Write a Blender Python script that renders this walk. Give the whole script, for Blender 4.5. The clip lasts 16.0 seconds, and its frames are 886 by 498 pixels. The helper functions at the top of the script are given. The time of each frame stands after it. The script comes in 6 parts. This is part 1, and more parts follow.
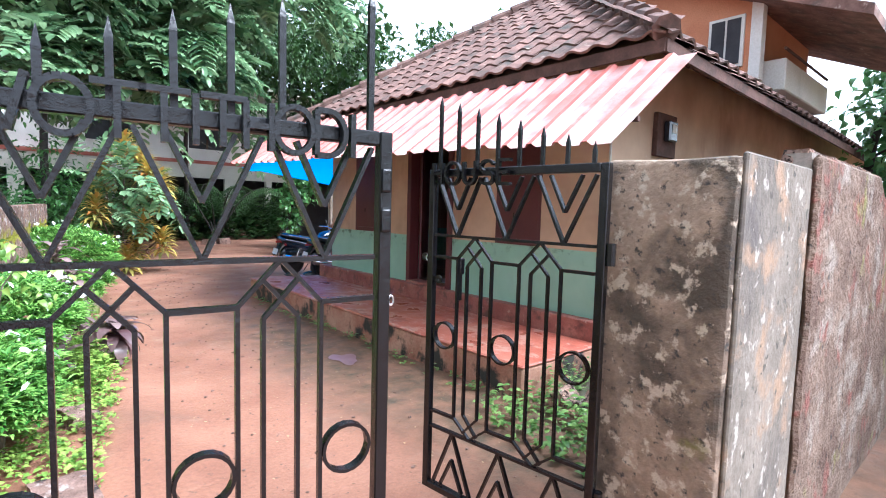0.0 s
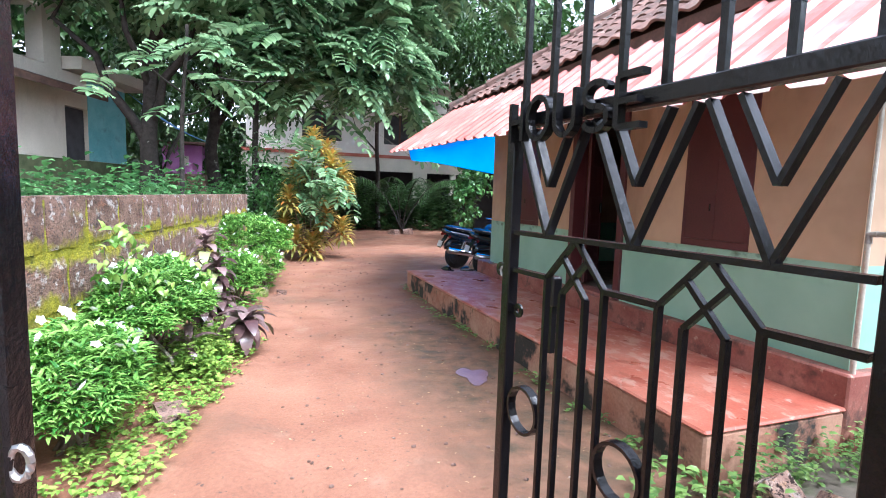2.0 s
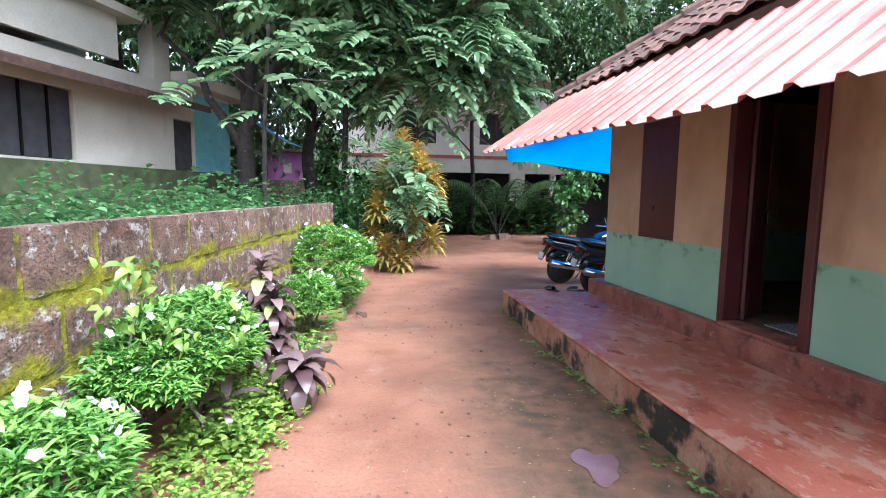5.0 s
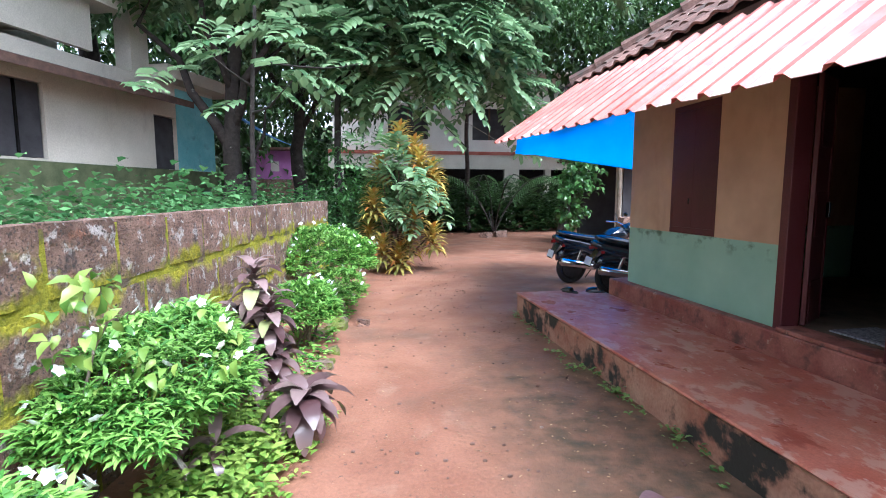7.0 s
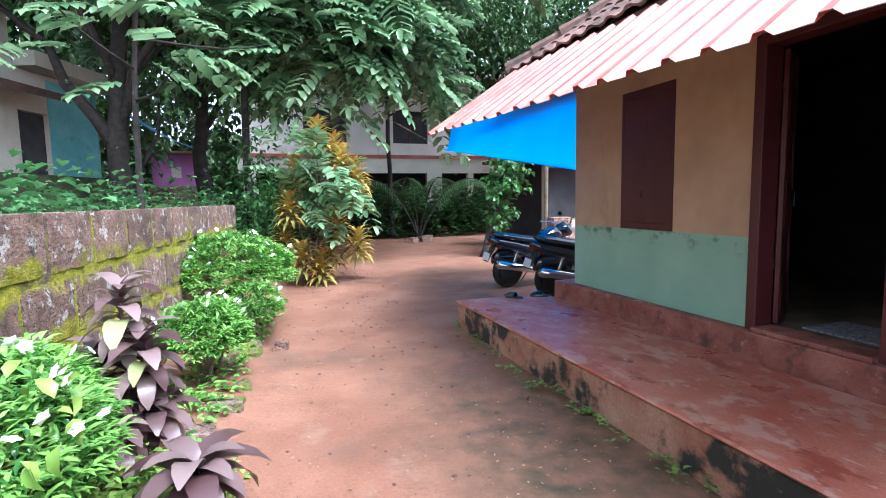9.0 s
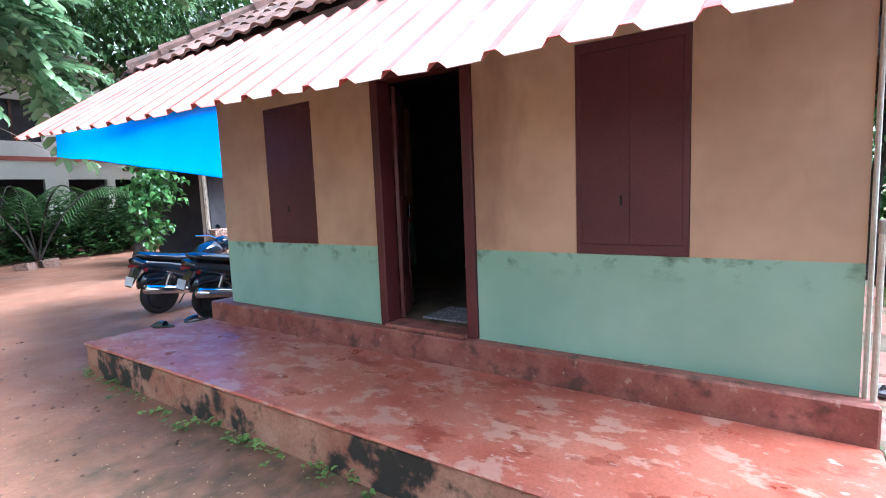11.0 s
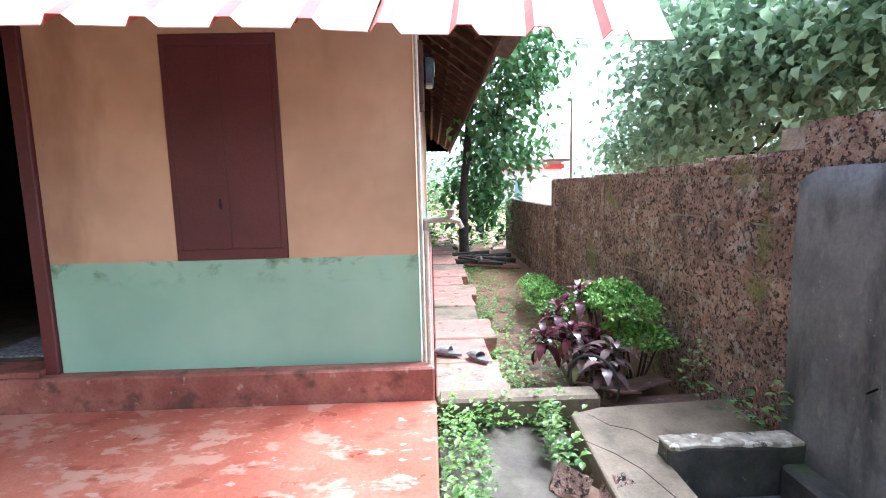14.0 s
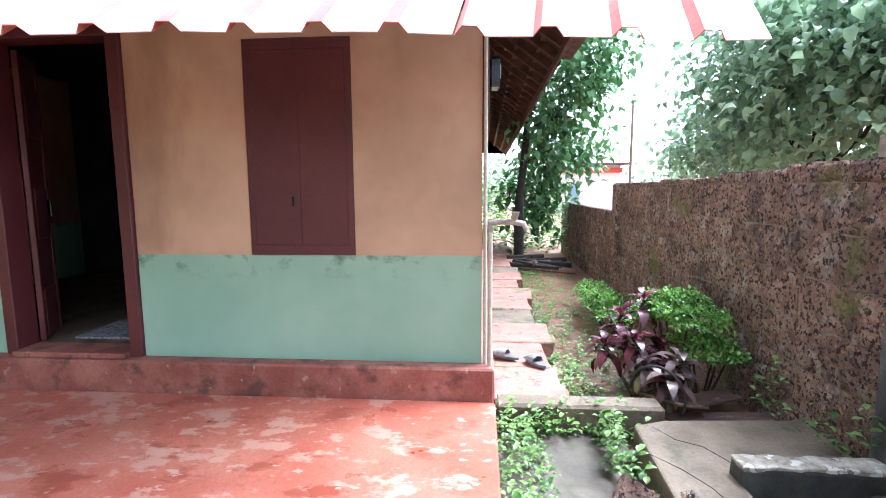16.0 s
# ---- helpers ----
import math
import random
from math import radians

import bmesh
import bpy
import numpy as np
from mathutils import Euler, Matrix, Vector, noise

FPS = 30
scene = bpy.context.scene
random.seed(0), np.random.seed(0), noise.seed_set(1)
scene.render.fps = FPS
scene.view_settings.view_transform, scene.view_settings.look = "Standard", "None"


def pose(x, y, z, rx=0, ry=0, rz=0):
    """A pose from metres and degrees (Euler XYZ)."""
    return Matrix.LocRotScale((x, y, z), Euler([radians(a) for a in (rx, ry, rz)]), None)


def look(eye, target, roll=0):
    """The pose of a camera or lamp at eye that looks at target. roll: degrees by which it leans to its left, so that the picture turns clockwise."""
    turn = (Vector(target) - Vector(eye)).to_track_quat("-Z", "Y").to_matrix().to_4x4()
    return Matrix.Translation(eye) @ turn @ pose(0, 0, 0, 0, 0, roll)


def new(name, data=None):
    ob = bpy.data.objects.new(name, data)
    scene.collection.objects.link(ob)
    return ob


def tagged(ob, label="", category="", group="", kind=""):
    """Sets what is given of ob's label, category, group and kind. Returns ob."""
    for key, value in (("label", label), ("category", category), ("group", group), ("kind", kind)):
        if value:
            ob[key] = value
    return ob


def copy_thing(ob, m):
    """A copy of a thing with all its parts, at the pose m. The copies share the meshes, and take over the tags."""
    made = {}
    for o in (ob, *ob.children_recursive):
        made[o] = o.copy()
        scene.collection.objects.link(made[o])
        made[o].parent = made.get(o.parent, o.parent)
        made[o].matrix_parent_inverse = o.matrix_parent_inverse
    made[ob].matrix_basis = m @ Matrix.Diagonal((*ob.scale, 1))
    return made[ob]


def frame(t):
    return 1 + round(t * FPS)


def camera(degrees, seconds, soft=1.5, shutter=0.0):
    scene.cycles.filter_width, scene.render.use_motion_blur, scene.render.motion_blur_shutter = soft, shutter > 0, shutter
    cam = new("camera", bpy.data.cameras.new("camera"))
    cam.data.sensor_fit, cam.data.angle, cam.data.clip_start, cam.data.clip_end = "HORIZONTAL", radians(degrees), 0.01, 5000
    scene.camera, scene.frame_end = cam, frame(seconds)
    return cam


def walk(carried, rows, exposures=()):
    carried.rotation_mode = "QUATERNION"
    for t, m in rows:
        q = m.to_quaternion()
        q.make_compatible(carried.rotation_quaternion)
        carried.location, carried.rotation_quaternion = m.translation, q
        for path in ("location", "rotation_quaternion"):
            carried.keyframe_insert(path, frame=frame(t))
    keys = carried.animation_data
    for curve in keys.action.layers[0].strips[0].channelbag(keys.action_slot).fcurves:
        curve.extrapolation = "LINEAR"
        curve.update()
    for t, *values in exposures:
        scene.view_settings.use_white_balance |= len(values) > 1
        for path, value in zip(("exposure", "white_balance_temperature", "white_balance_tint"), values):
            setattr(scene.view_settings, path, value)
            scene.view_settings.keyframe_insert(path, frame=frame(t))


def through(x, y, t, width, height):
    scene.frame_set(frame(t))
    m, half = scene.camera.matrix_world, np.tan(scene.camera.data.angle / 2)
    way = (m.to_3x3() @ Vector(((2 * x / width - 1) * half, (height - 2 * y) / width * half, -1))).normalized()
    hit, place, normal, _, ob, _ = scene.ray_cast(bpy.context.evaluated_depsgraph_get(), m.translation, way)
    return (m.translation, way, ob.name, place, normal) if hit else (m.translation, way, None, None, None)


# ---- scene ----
cam = camera(83.1, 16.0, soft=1.0)
PATH = [
    (0, (-0.206, 0.181, 1.565), (1.114, 1.675, 1.406), 1.6),
    (0.5, (0.076, 0.352, 1.541), (1.333, 1.9, 1.378), 1.8),
    (1, (0.314, 0.531, 1.543), (1.381, 2.213, 1.361), 1.9),
    (1.5, (0.524, 0.645, 1.54), (1.338, 2.462, 1.345), 2.2),
    (2, (0.676, 0.771, 1.532), (1.358, 2.64, 1.325), 1.8),
    (2.5, (0.775, 0.971, 1.522), (1.374, 2.867, 1.311), 1.6),
    (3, (0.844, 1.169, 1.543), (1.324, 3.099, 1.332), 1.1),
    (3.5, (0.956, 1.44, 1.567), (1.343, 3.39, 1.352), 1.4),
    (4, (1.006, 1.603, 1.631), (1.331, 3.564, 1.407), 1.4),
    (6.3, (0.912, 2.33, 1.631), (1.247, 4.292, 1.432), -0.3),
    (6.5, (0.869, 2.393, 1.619), (1.218, 4.352, 1.414), -0.2),
    (7, (0.841, 2.522, 1.594), (1.195, 4.477, 1.372), -0.0),
    (7.5, (0.875, 2.696, 1.56), (1.237, 4.65, 1.336), 0.6),
    (8, (0.858, 3.027, 1.477), (1.249, 4.977, 1.262), 0.4),
    (8.2, (0.862, 3.173, 1.466), (1.261, 5.122, 1.255), 0.3),
    (10.3, (0.95, 3.278, 1.59), (2.312, 4.728, 1.382), -2.8),
    (10.5, (0.981, 3.227, 1.595), (2.427, 4.593, 1.385), -2.6),
    (11, (1.068, 3.103, 1.598), (2.698, 4.242, 1.379), -2.3),
    (11.5, (1.109, 3.024, 1.607), (2.884, 3.915, 1.37), -2.0),
    (12, (1.154, 2.934, 1.595), (3.051, 3.522, 1.357), -1.8),
    (12.5, (1.179, 2.844, 1.601), (3.141, 3.145, 1.355), -1.8),
    (13, (1.194, 2.775, 1.599), (3.176, 2.866, 1.348), -1.5),
    (13.5, (1.198, 2.731, 1.599), (3.182, 2.742, 1.346), -1.4),
    (14, (1.199, 2.714, 1.599), (3.182, 2.669, 1.342), -1.4),
    (14.5, (1.195, 2.694, 1.607), (3.177, 2.604, 1.352), -1.4),
    (15, (1.191, 2.686, 1.607), (3.172, 2.58, 1.354), -1.3),
    (15.5, (1.195, 2.714, 1.604), (3.178, 2.66, 1.349), -0.8),
    (16, (1.189, 2.795, 1.6), (3.168, 2.95, 1.352), -0.3),
]
walk(cam, [(t, look(eye, target, roll)) for t, eye, target, roll in PATH], exposures=[(0, 1.98, 5400, 10), (1, 2.0, 5500, 12), (4, 1.92, 5550, 13), (7, 1.78, 5450, 13), (8.2, 1.78, 5400, 12), (10.4, 2.35, 5200, 10), (11.5, 2.42, 5220, 10), (12.8, 2.6, 5350, 11), (16, 2.7, 5400, 12)])

# ---- world, sun, exposure ----
world = bpy.data.worlds.new("sky")
scene.world = world
world.use_nodes = True
wn = world.node_tree.nodes
sky = wn.new("ShaderNodeTexSky")
sky.sky_type = "NISHITA"
sky.sun_disc = False
sky.sun_elevation = radians(55)
sky.sun_rotation = radians(154)
sky.air_density, sky.dust_density, sky.ozone_density = 1.0, 2.0, 1.0
wn["Background"].inputs["Strength"].default_value = 0.15
cloud = wn.new("ShaderNodeHueSaturation")
cloud.inputs["Saturation"].default_value = 0.25
world.node_tree.links.new(sky.outputs[0], cloud.inputs["Color"])
world.node_tree.links.new(cloud.outputs[0], wn["Background"].inputs["Color"])
sun = new("sun", bpy.data.lights.new("sun", "SUN"))
sun.data.energy, sun.data.angle, sun.data.color = 2.1, radians(35), (1.0, 0.98, 0.95)
sun.matrix_world = look((3.6, -7.5, 12), (0, 0, 0))

# ---- materials ----


def ramp(nt, fac, stops):
    n = nt.nodes.new("ShaderNodeValToRGB")
    el = n.color_ramp.elements
    while len(el) < len(stops):
        el.new(0.5)
    for e, (p, c) in zip(el, stops):
        e.position, e.color = p, (*c, 1) if len(c) == 3 else c
    nt.links.new(fac, n.inputs[0])
    return n.outputs[0]


def noise_tex(nt, scale, detail=4.0, rough=0.55, stretch=None, kind="ShaderNodeTexNoise"):
    n = nt.nodes.new(kind)
    n.inputs["Scale"].default_value = scale
    if kind == "ShaderNodeTexNoise":
        n.inputs["Detail"].default_value, n.inputs["Roughness"].default_value = detail, rough
    pos = nt.nodes.new("ShaderNodeNewGeometry").outputs["Position"]
    if stretch:
        mp = nt.nodes.new("ShaderNodeMapping")
        mp.inputs["Scale"].default_value = stretch
        nt.links.new(pos, mp.inputs[0])
        pos = mp.outputs[0]
    nt.links.new(pos, n.inputs["Vector"])
    return n.outputs[0]


def mix(nt, fac, a, b, mode="MIX"):
    n = nt.nodes.new("ShaderNodeMix")
    n.data_type, n.blend_type = "RGBA", mode
    for socket, v in ((n.inputs[0], fac), (n.inputs[6], a), (n.inputs[7], b)):
        if isinstance(v, bpy.types.NodeSocket):
            nt.links.new(v, socket)
        else:
            socket.default_value = v if isinstance(v, float) else (*v, 1)
    return n.outputs[2]


def height_mask(nt, z0, z1, wobble=0.1, scale=5.0):
    """1 below z0, 0 above z1, with an uneven line: paint bands."""
    g = nt.nodes.new("ShaderNodeNewGeometry")
    s = nt.nodes.new("ShaderNodeSeparateXYZ")
    nt.links.new(g.outputs["Position"], s.inputs[0])
    n = noise_tex(nt, scale)
    m = nt.nodes.new("ShaderNodeMath")
    m.operation = "MULTIPLY_ADD"
    nt.links.new(n, m.inputs[0])
    m.inputs[1].default_value = wobble
    nt.links.new(s.outputs[2], m.inputs[2])
    r = nt.nodes.new("ShaderNodeMapRange")
    r.inputs["From Min"].default_value, r.inputs["From Max"].default_value = z0 + wobble / 2, z1 + wobble / 2
    r.inputs["To Min"].default_value, r.inputs["To Max"].default_value = 1, 0
    nt.links.new(m.outputs[0], r.inputs[0])
    return r.outputs[0]


def surf(name, a, b, scale=6.0, rough=0.8, bump=0.2, fine=60.0, stains=(), metal=0.0, vary=0.0, spread=(0.35, 0.65), spec=0.5, bump_scale=None, rough_to=None):
    """Two colours mixed by coarse noise, fine grain, optional stains (colour, scale, low, high[, stretch]) and relief."""
    m = bpy.data.materials.new(name)
    m.use_nodes = True
    nt = m.node_tree
    p = nt.nodes["Principled BSDF"]
    col = ramp(nt, noise_tex(nt, scale), [(spread[0], a), (spread[1], b)])
    grain = noise_tex(nt, fine, 3)
    col = mix(nt, 0.35, col, ramp(nt, grain, [(0.3, (0.35, 0.35, 0.35)), (0.7, (0.75, 0.75, 0.75))]), "OVERLAY")
    for c, sc, lo, hi, *st in stains:
        f = ramp(nt, noise_tex(nt, sc, 6, 0.62, st[0] if st else None), [(lo, (0, 0, 0)), (hi, (1, 1, 1))])
        col = mix(nt, f, col, c)
    if vary:
        info = nt.nodes.new("ShaderNodeObjectInfo")
        v = nt.nodes.new("ShaderNodeMapRange")
        v.inputs["To Min"].default_value, v.inputs["To Max"].default_value = 1 - vary, 1 + vary
        nt.links.new(info.outputs["Random"], v.inputs[0])
        h = nt.nodes.new("ShaderNodeHueSaturation")
        nt.links.new(v.outputs[0], h.inputs["Value"])
        nt.links.new(col, h.inputs["Color"])
        col = h.outputs[0]
    nt.links.new(col, p.inputs["Base Color"])
    p.inputs["Roughness"].default_value, p.inputs["Metallic"].default_value = rough, metal
    p.inputs["Specular IOR Level"].default_value = spec
    if rough_to is not None:
        nt.links.new(ramp(nt, noise_tex(nt, scale * 1.7, 5), [(0.35, (rough,) * 3), (0.65, (rough_to,) * 3)]), p.inputs["Roughness"])
    if bump:
        bn = nt.nodes.new("ShaderNodeBump")
        bn.inputs["Strength"].default_value, bn.inputs["Distance"].default_value = bump, 0.05 if bump >= 1 else 0.02
        nt.links.new(noise_tex(nt, bump_scale or fine * 0.5, 6, 0.65), bn.inputs["Height"])
        nt.links.new(bn.outputs[0], p.inputs["Normal"])
    return m


def leaf_mat(name, dark, light, rough=0.4, through=0.25, extra=None):
    """Leaf colours vary from leaf to leaf; some light passes through."""
    m = bpy.data.materials.new(name)
    m.use_nodes = True
    nt = m.node_tree
    p = nt.nodes["Principled BSDF"]
    g = nt.nodes.new("ShaderNodeNewGeometry")
    stops = [(0.0, dark), (0.75, light)]
    if extra:
        stops += [(0.9, light), (0.94, extra)]
    col = ramp(nt, g.outputs["Random Per Island"], stops)
    col = mix(nt, 0.5, col, ramp(nt, noise_tex(nt, 1.1, 2), [(0.35, (0.3, 0.3, 0.3)), (0.65, (0.7, 0.7, 0.7))]), "OVERLAY")
    nt.links.new(col, p.inputs["Base Color"])
    p.inputs["Roughness"].default_value = rough
    tr = nt.nodes.new("ShaderNodeBsdfTranslucent")
    nt.links.new(col, tr.inputs[0])
    ms = nt.nodes.new("ShaderNodeMixShader")
    ms.inputs[0].default_value = through
    nt.links.new(p.outputs[0], ms.inputs[1])
    nt.links.new(tr.outputs[0], ms.inputs[2])
    nt.links.new(ms.outputs[0], nt.nodes["Material Output"].inputs[0])
    return m


M_EARTH = surf("red_earth", (0.21, 0.09, 0.053), (0.295, 0.14, 0.086), 1.2, 0.85, 0.6, 45, stains=[((0.125, 0.075, 0.048), 0.7, 0.52, 0.72), ((0.3, 0.175, 0.12), 2.2, 0.58, 0.75), ((0.09, 0.055, 0.04), 24, 0.62, 0.7), ((0.34, 0.2, 0.13), 60, 0.66, 0.72)], rough_to=0.55)
M_LATERITE = surf("laterite", (0.17, 0.1, 0.075), (0.3, 0.19, 0.15), 7, 0.95, 1.0, 38, stains=[((0.42, 0.36, 0.32), 9, 0.58, 0.66), ((0.045, 0.035, 0.03), 15, 0.55, 0.64)], vary=0.22, bump_scale=26)
M_LATERITE_RED = surf("red_laterite", (0.22, 0.125, 0.098), (0.44, 0.29, 0.225), 9, 0.95, 1.0, 34, stains=[((0.15, 0.1, 0.085), 2.2, 0.5, 0.64), ((0.5, 0.42, 0.37), 5.5, 0.56, 0.64), ((0.05, 0.03, 0.025), 38, 0.52, 0.57), ((0.5, 0.3, 0.2), 30, 0.58, 0.64), ((0.42, 0.2, 0.11), 7, 0.6, 0.7), ((0.2, 0.2, 0.06), 1.7, 0.58, 0.72)], vary=0.2, bump_scale=48)


def mossy(m, pitch, first, top):
    """Moss that spreads unevenly from the bed joints of a block wall."""
    nt = m.node_tree
    p = nt.nodes["Principled BSDF"]
    col = p.inputs["Base Color"].links[0].from_socket
    sx = nt.nodes.new("ShaderNodeSeparateXYZ")
    nt.links.new(nt.nodes.new("ShaderNodeNewGeometry").outputs["Position"], sx.inputs[0])
    def calc(op, a, b, c=None):
        n = nt.nodes.new("ShaderNodeMath")
        n.operation = op
        for k, v in enumerate((a, b, c)):
            if isinstance(v, bpy.types.NodeSocket):
                nt.links.new(v, n.inputs[k])
            elif v is not None:
                n.inputs[k].default_value = v
        return n.outputs[0]
    u = calc("PINGPONG", calc("DIVIDE", calc("SUBTRACT", sx.outputs[2], first), pitch), 0.5)
    spread = calc("ADD", u, calc("MULTIPLY", calc("SUBTRACT", noise_tex(nt, 3.2, 7, 0.62), 0.5), 1.5))
    f = ramp(nt, spread, [(0.04, (1, 1, 1)), (0.24, (0, 0, 0))])
    f = mix(nt, ramp(nt, calc("SUBTRACT", sx.outputs[2], top), [(0.0, (0, 0, 0)), (0.1, (1, 1, 1))]), f, (0.0, 0.0, 0.0))
    moss = ramp(nt, noise_tex(nt, 30, 4), [(0.3, (0.2, 0.2, 0.012)), (0.7, (0.52, 0.46, 0.02))])
    nt.links.new(mix(nt, f, col, moss), p.inputs["Base Color"])
    return m


M_LATERITE_MOSSY = mossy(surf("mossy_laterite", (0.16, 0.092, 0.066), (0.36, 0.22, 0.165), 6, 0.95, 1.0, 38, stains=[((0.56, 0.5, 0.46), 11, 0.56, 0.62), ((0.34, 0.15, 0.09), 8, 0.6, 0.7), ((0.09, 0.065, 0.055), 55, 0.54, 0.62), ((0.07, 0.05, 0.045), 6, 0.58, 0.7)], vary=0.18, bump_scale=45), 0.385, 0.33, 1.28)
M_KERB_MOSS = surf("mossy_kerb", (0.17, 0.12, 0.09), (0.28, 0.2, 0.15), 9, 0.95, 1.0, 40, stains=[((0.16, 0.2, 0.03), 5, 0.45, 0.58), ((0.05, 0.04, 0.03), 12, 0.58, 0.68)], bump_scale=30)
M_MORTAR = surf("old_mortar", (0.2, 0.16, 0.13), (0.33, 0.28, 0.24), 8, 0.95, 0.6, 50, stains=[((0.06, 0.055, 0.05), 6, 0.55, 0.7)])
M_MOSS = surf("yellow_green_moss", (0.24, 0.25, 0.012), (0.42, 0.39, 0.02), 14, 0.95, 1.0, 90, stains=[((0.07, 0.1, 0.02), 9, 0.55, 0.7), ((0.14, 0.1, 0.07), 2.2, 0.5, 0.6)])
M_PILLAR = surf("weathered_plaster", (0.2, 0.14, 0.1), (0.4, 0.285, 0.2), 3, 0.9, 0.8, 40, stains=[((0.075, 0.056, 0.04), 2.4, 0.5, 0.64), ((0.46, 0.37, 0.28), 12, 0.55, 0.61), ((0.05, 0.042, 0.036), 26, 0.57, 0.66), ((0.16, 0.14, 0.03), 3.2, 0.62, 0.72)])
M_OUTER = surf("crumbling_render", (0.14, 0.085, 0.06), (0.27, 0.19, 0.14), 4, 0.95, 1.0, 34, stains=[((0.34, 0.28, 0.23), 3.2, 0.54, 0.64), ((0.26, 0.1, 0.075), 5, 0.58, 0.66), ((0.24, 0.24, 0.05), 2.6, 0.6, 0.72), ((0.05, 0.042, 0.036), 14, 0.6, 0.68)], bump_scale=20)
M_PILLAR_PALE = surf("grey_cement_plaster", (0.13, 0.108, 0.086), (0.22, 0.186, 0.15), 3, 0.9, 0.5, 40, stains=[((0.1, 0.085, 0.075), 3.4, 0.52, 0.7, (1, 1, 0.45)), ((0.3, 0.2, 0.13), 4, 0.53, 0.64), ((0.4, 0.36, 0.31), 11, 0.58, 0.64), ((0.08, 0.07, 0.055), 18, 0.6, 0.66)])
M_BLACK_PLASTER = surf("blackened_plaster", (0.1, 0.1, 0.108), (0.18, 0.18, 0.188), 2.2, 0.8, 0.5, 40, stains=[((0.04, 0.04, 0.045), 3.4, 0.48, 0.62, (1, 1, 0.35)), ((0.24, 0.22, 0.19), 7, 0.62, 0.72, (1, 1, 0.5)), ((0.3, 0.29, 0.26), 26, 0.68, 0.72)], bump_scale=14)
M_RED_FLOOR = surf("red_oxide_floor", (0.38, 0.1, 0.064), (0.45, 0.165, 0.112), 2.0, 0.26, 0.1, 70, stains=[((0.5, 0.265, 0.2), 5.2, 0.53, 0.58, (1.3, 0.8, 1)), ((0.31, 0.075, 0.048), 4.2, 0.56, 0.62, (1.4, 0.7, 1)), ((0.5, 0.3, 0.25), 10, 0.62, 0.65, (1.5, 0.7, 1))], rough_to=0.55)
M_RED_PLINTH = surf("worn_red_plinth", (0.24, 0.075, 0.058), (0.38, 0.16, 0.125), 4, 0.6, 0.3, 60, stains=[((0.12, 0.055, 0.045), 6, 0.52, 0.66), ((0.46, 0.3, 0.24), 11, 0.62, 0.68)])
M_VER_FACE = surf("mouldy_veranda_face", (0.3, 0.12, 0.075), (0.44, 0.26, 0.18), 3, 0.9, 0.4, 50, stains=[((0.032, 0.03, 0.024), 2.6, 0.5, 0.58), ((0.08, 0.09, 0.03), 4, 0.62, 0.74)])
M_MAROON = surf("maroon_paint", (0.075, 0.016, 0.02), (0.105, 0.024, 0.027), 2, 0.5, 0.06, 80)
# Near-black that puts the shade of unlit interiors into the colour.
M_SHADE = surf("shade_black", (0.03, 0.03, 0.034), (0.05, 0.05, 0.055), 3, 0.9, 0.0)
M_IRON = surf("black_enamel", (0.003, 0.003, 0.004), (0.006, 0.006, 0.007), 8, 0.16, 0.2, 90, stains=[((0.02, 0.016, 0.013), 16, 0.7, 0.76)], bump_scale=40, rough_to=0.26, spec=0.42)
M_SHEET = surf("faded_red_sheet", (0.5, 0.13, 0.1), (0.56, 0.27, 0.23), 2.0, 0.35, 0.05, 40, stains=[((0.62, 0.52, 0.49), 1.3, 0.42, 0.62, (1, 1, 1)), ((0.28, 0.2, 0.18), 7, 0.66, 0.74)])
M_SHEET_RIB = surf("red_sheet_ribs", (0.46, 0.08, 0.06), (0.52, 0.17, 0.13), 3, 0.4, 0.05, 40, stains=[((0.58, 0.45, 0.41), 2, 0.57, 0.72)])
M_TILE = surf("clay_roof_tile", (0.11, 0.06, 0.048), (0.21, 0.12, 0.095), 5, 0.9, 0.4, 45, stains=[((0.07, 0.06, 0.05), 3, 0.52, 0.68), ((0.38, 0.3, 0.25), 9, 0.62, 0.72)], vary=0.25)
M_WOOD_DARK = surf("dark_eave_timber", (0.06, 0.03, 0.022), (0.12, 0.06, 0.045), 6, 0.85, 0.3, 50)
M_TARP = surf("blue_tarpaulin", (0.0, 0.3, 0.68), (0.005, 0.34, 0.75), 2, 0.4, 0.05, 60)
tn = M_TARP.node_tree
tr = tn.nodes.new("ShaderNodeBsdfTranslucent")
tr.inputs[0].default_value = (0.0, 0.5, 0.95, 1)
tm = tn.nodes.new("ShaderNodeMixShader")
tm.inputs[0].default_value = 0.7
tn.links.new(tn.nodes["Principled BSDF"].outputs[0], tm.inputs[1])
tn.links.new(tr.outputs[0], tm.inputs[2])
tn.links.new(tm.outputs[0], tn.nodes["Material Output"].inputs[0])
M_CREAM = surf("cream_house_paint", (0.46, 0.44, 0.37), (0.53, 0.5, 0.43), 1.5, 0.85, 0.1, 40, stains=[((0.36, 0.34, 0.28), 1.8, 0.6, 0.8, (1, 1, 0.3))])
M_WHITE = surf("white_wall", (0.62, 0.6, 0.55), (0.72, 0.7, 0.65), 1.5, 0.85, 0.1, 40, stains=[((0.4, 0.39, 0.34), 1.8, 0.6, 0.8, (1, 1, 0.3))])
M_ORANGE = surf("orange_wall", (0.5, 0.2, 0.1), (0.58, 0.26, 0.14), 2, 0.85, 0.1)
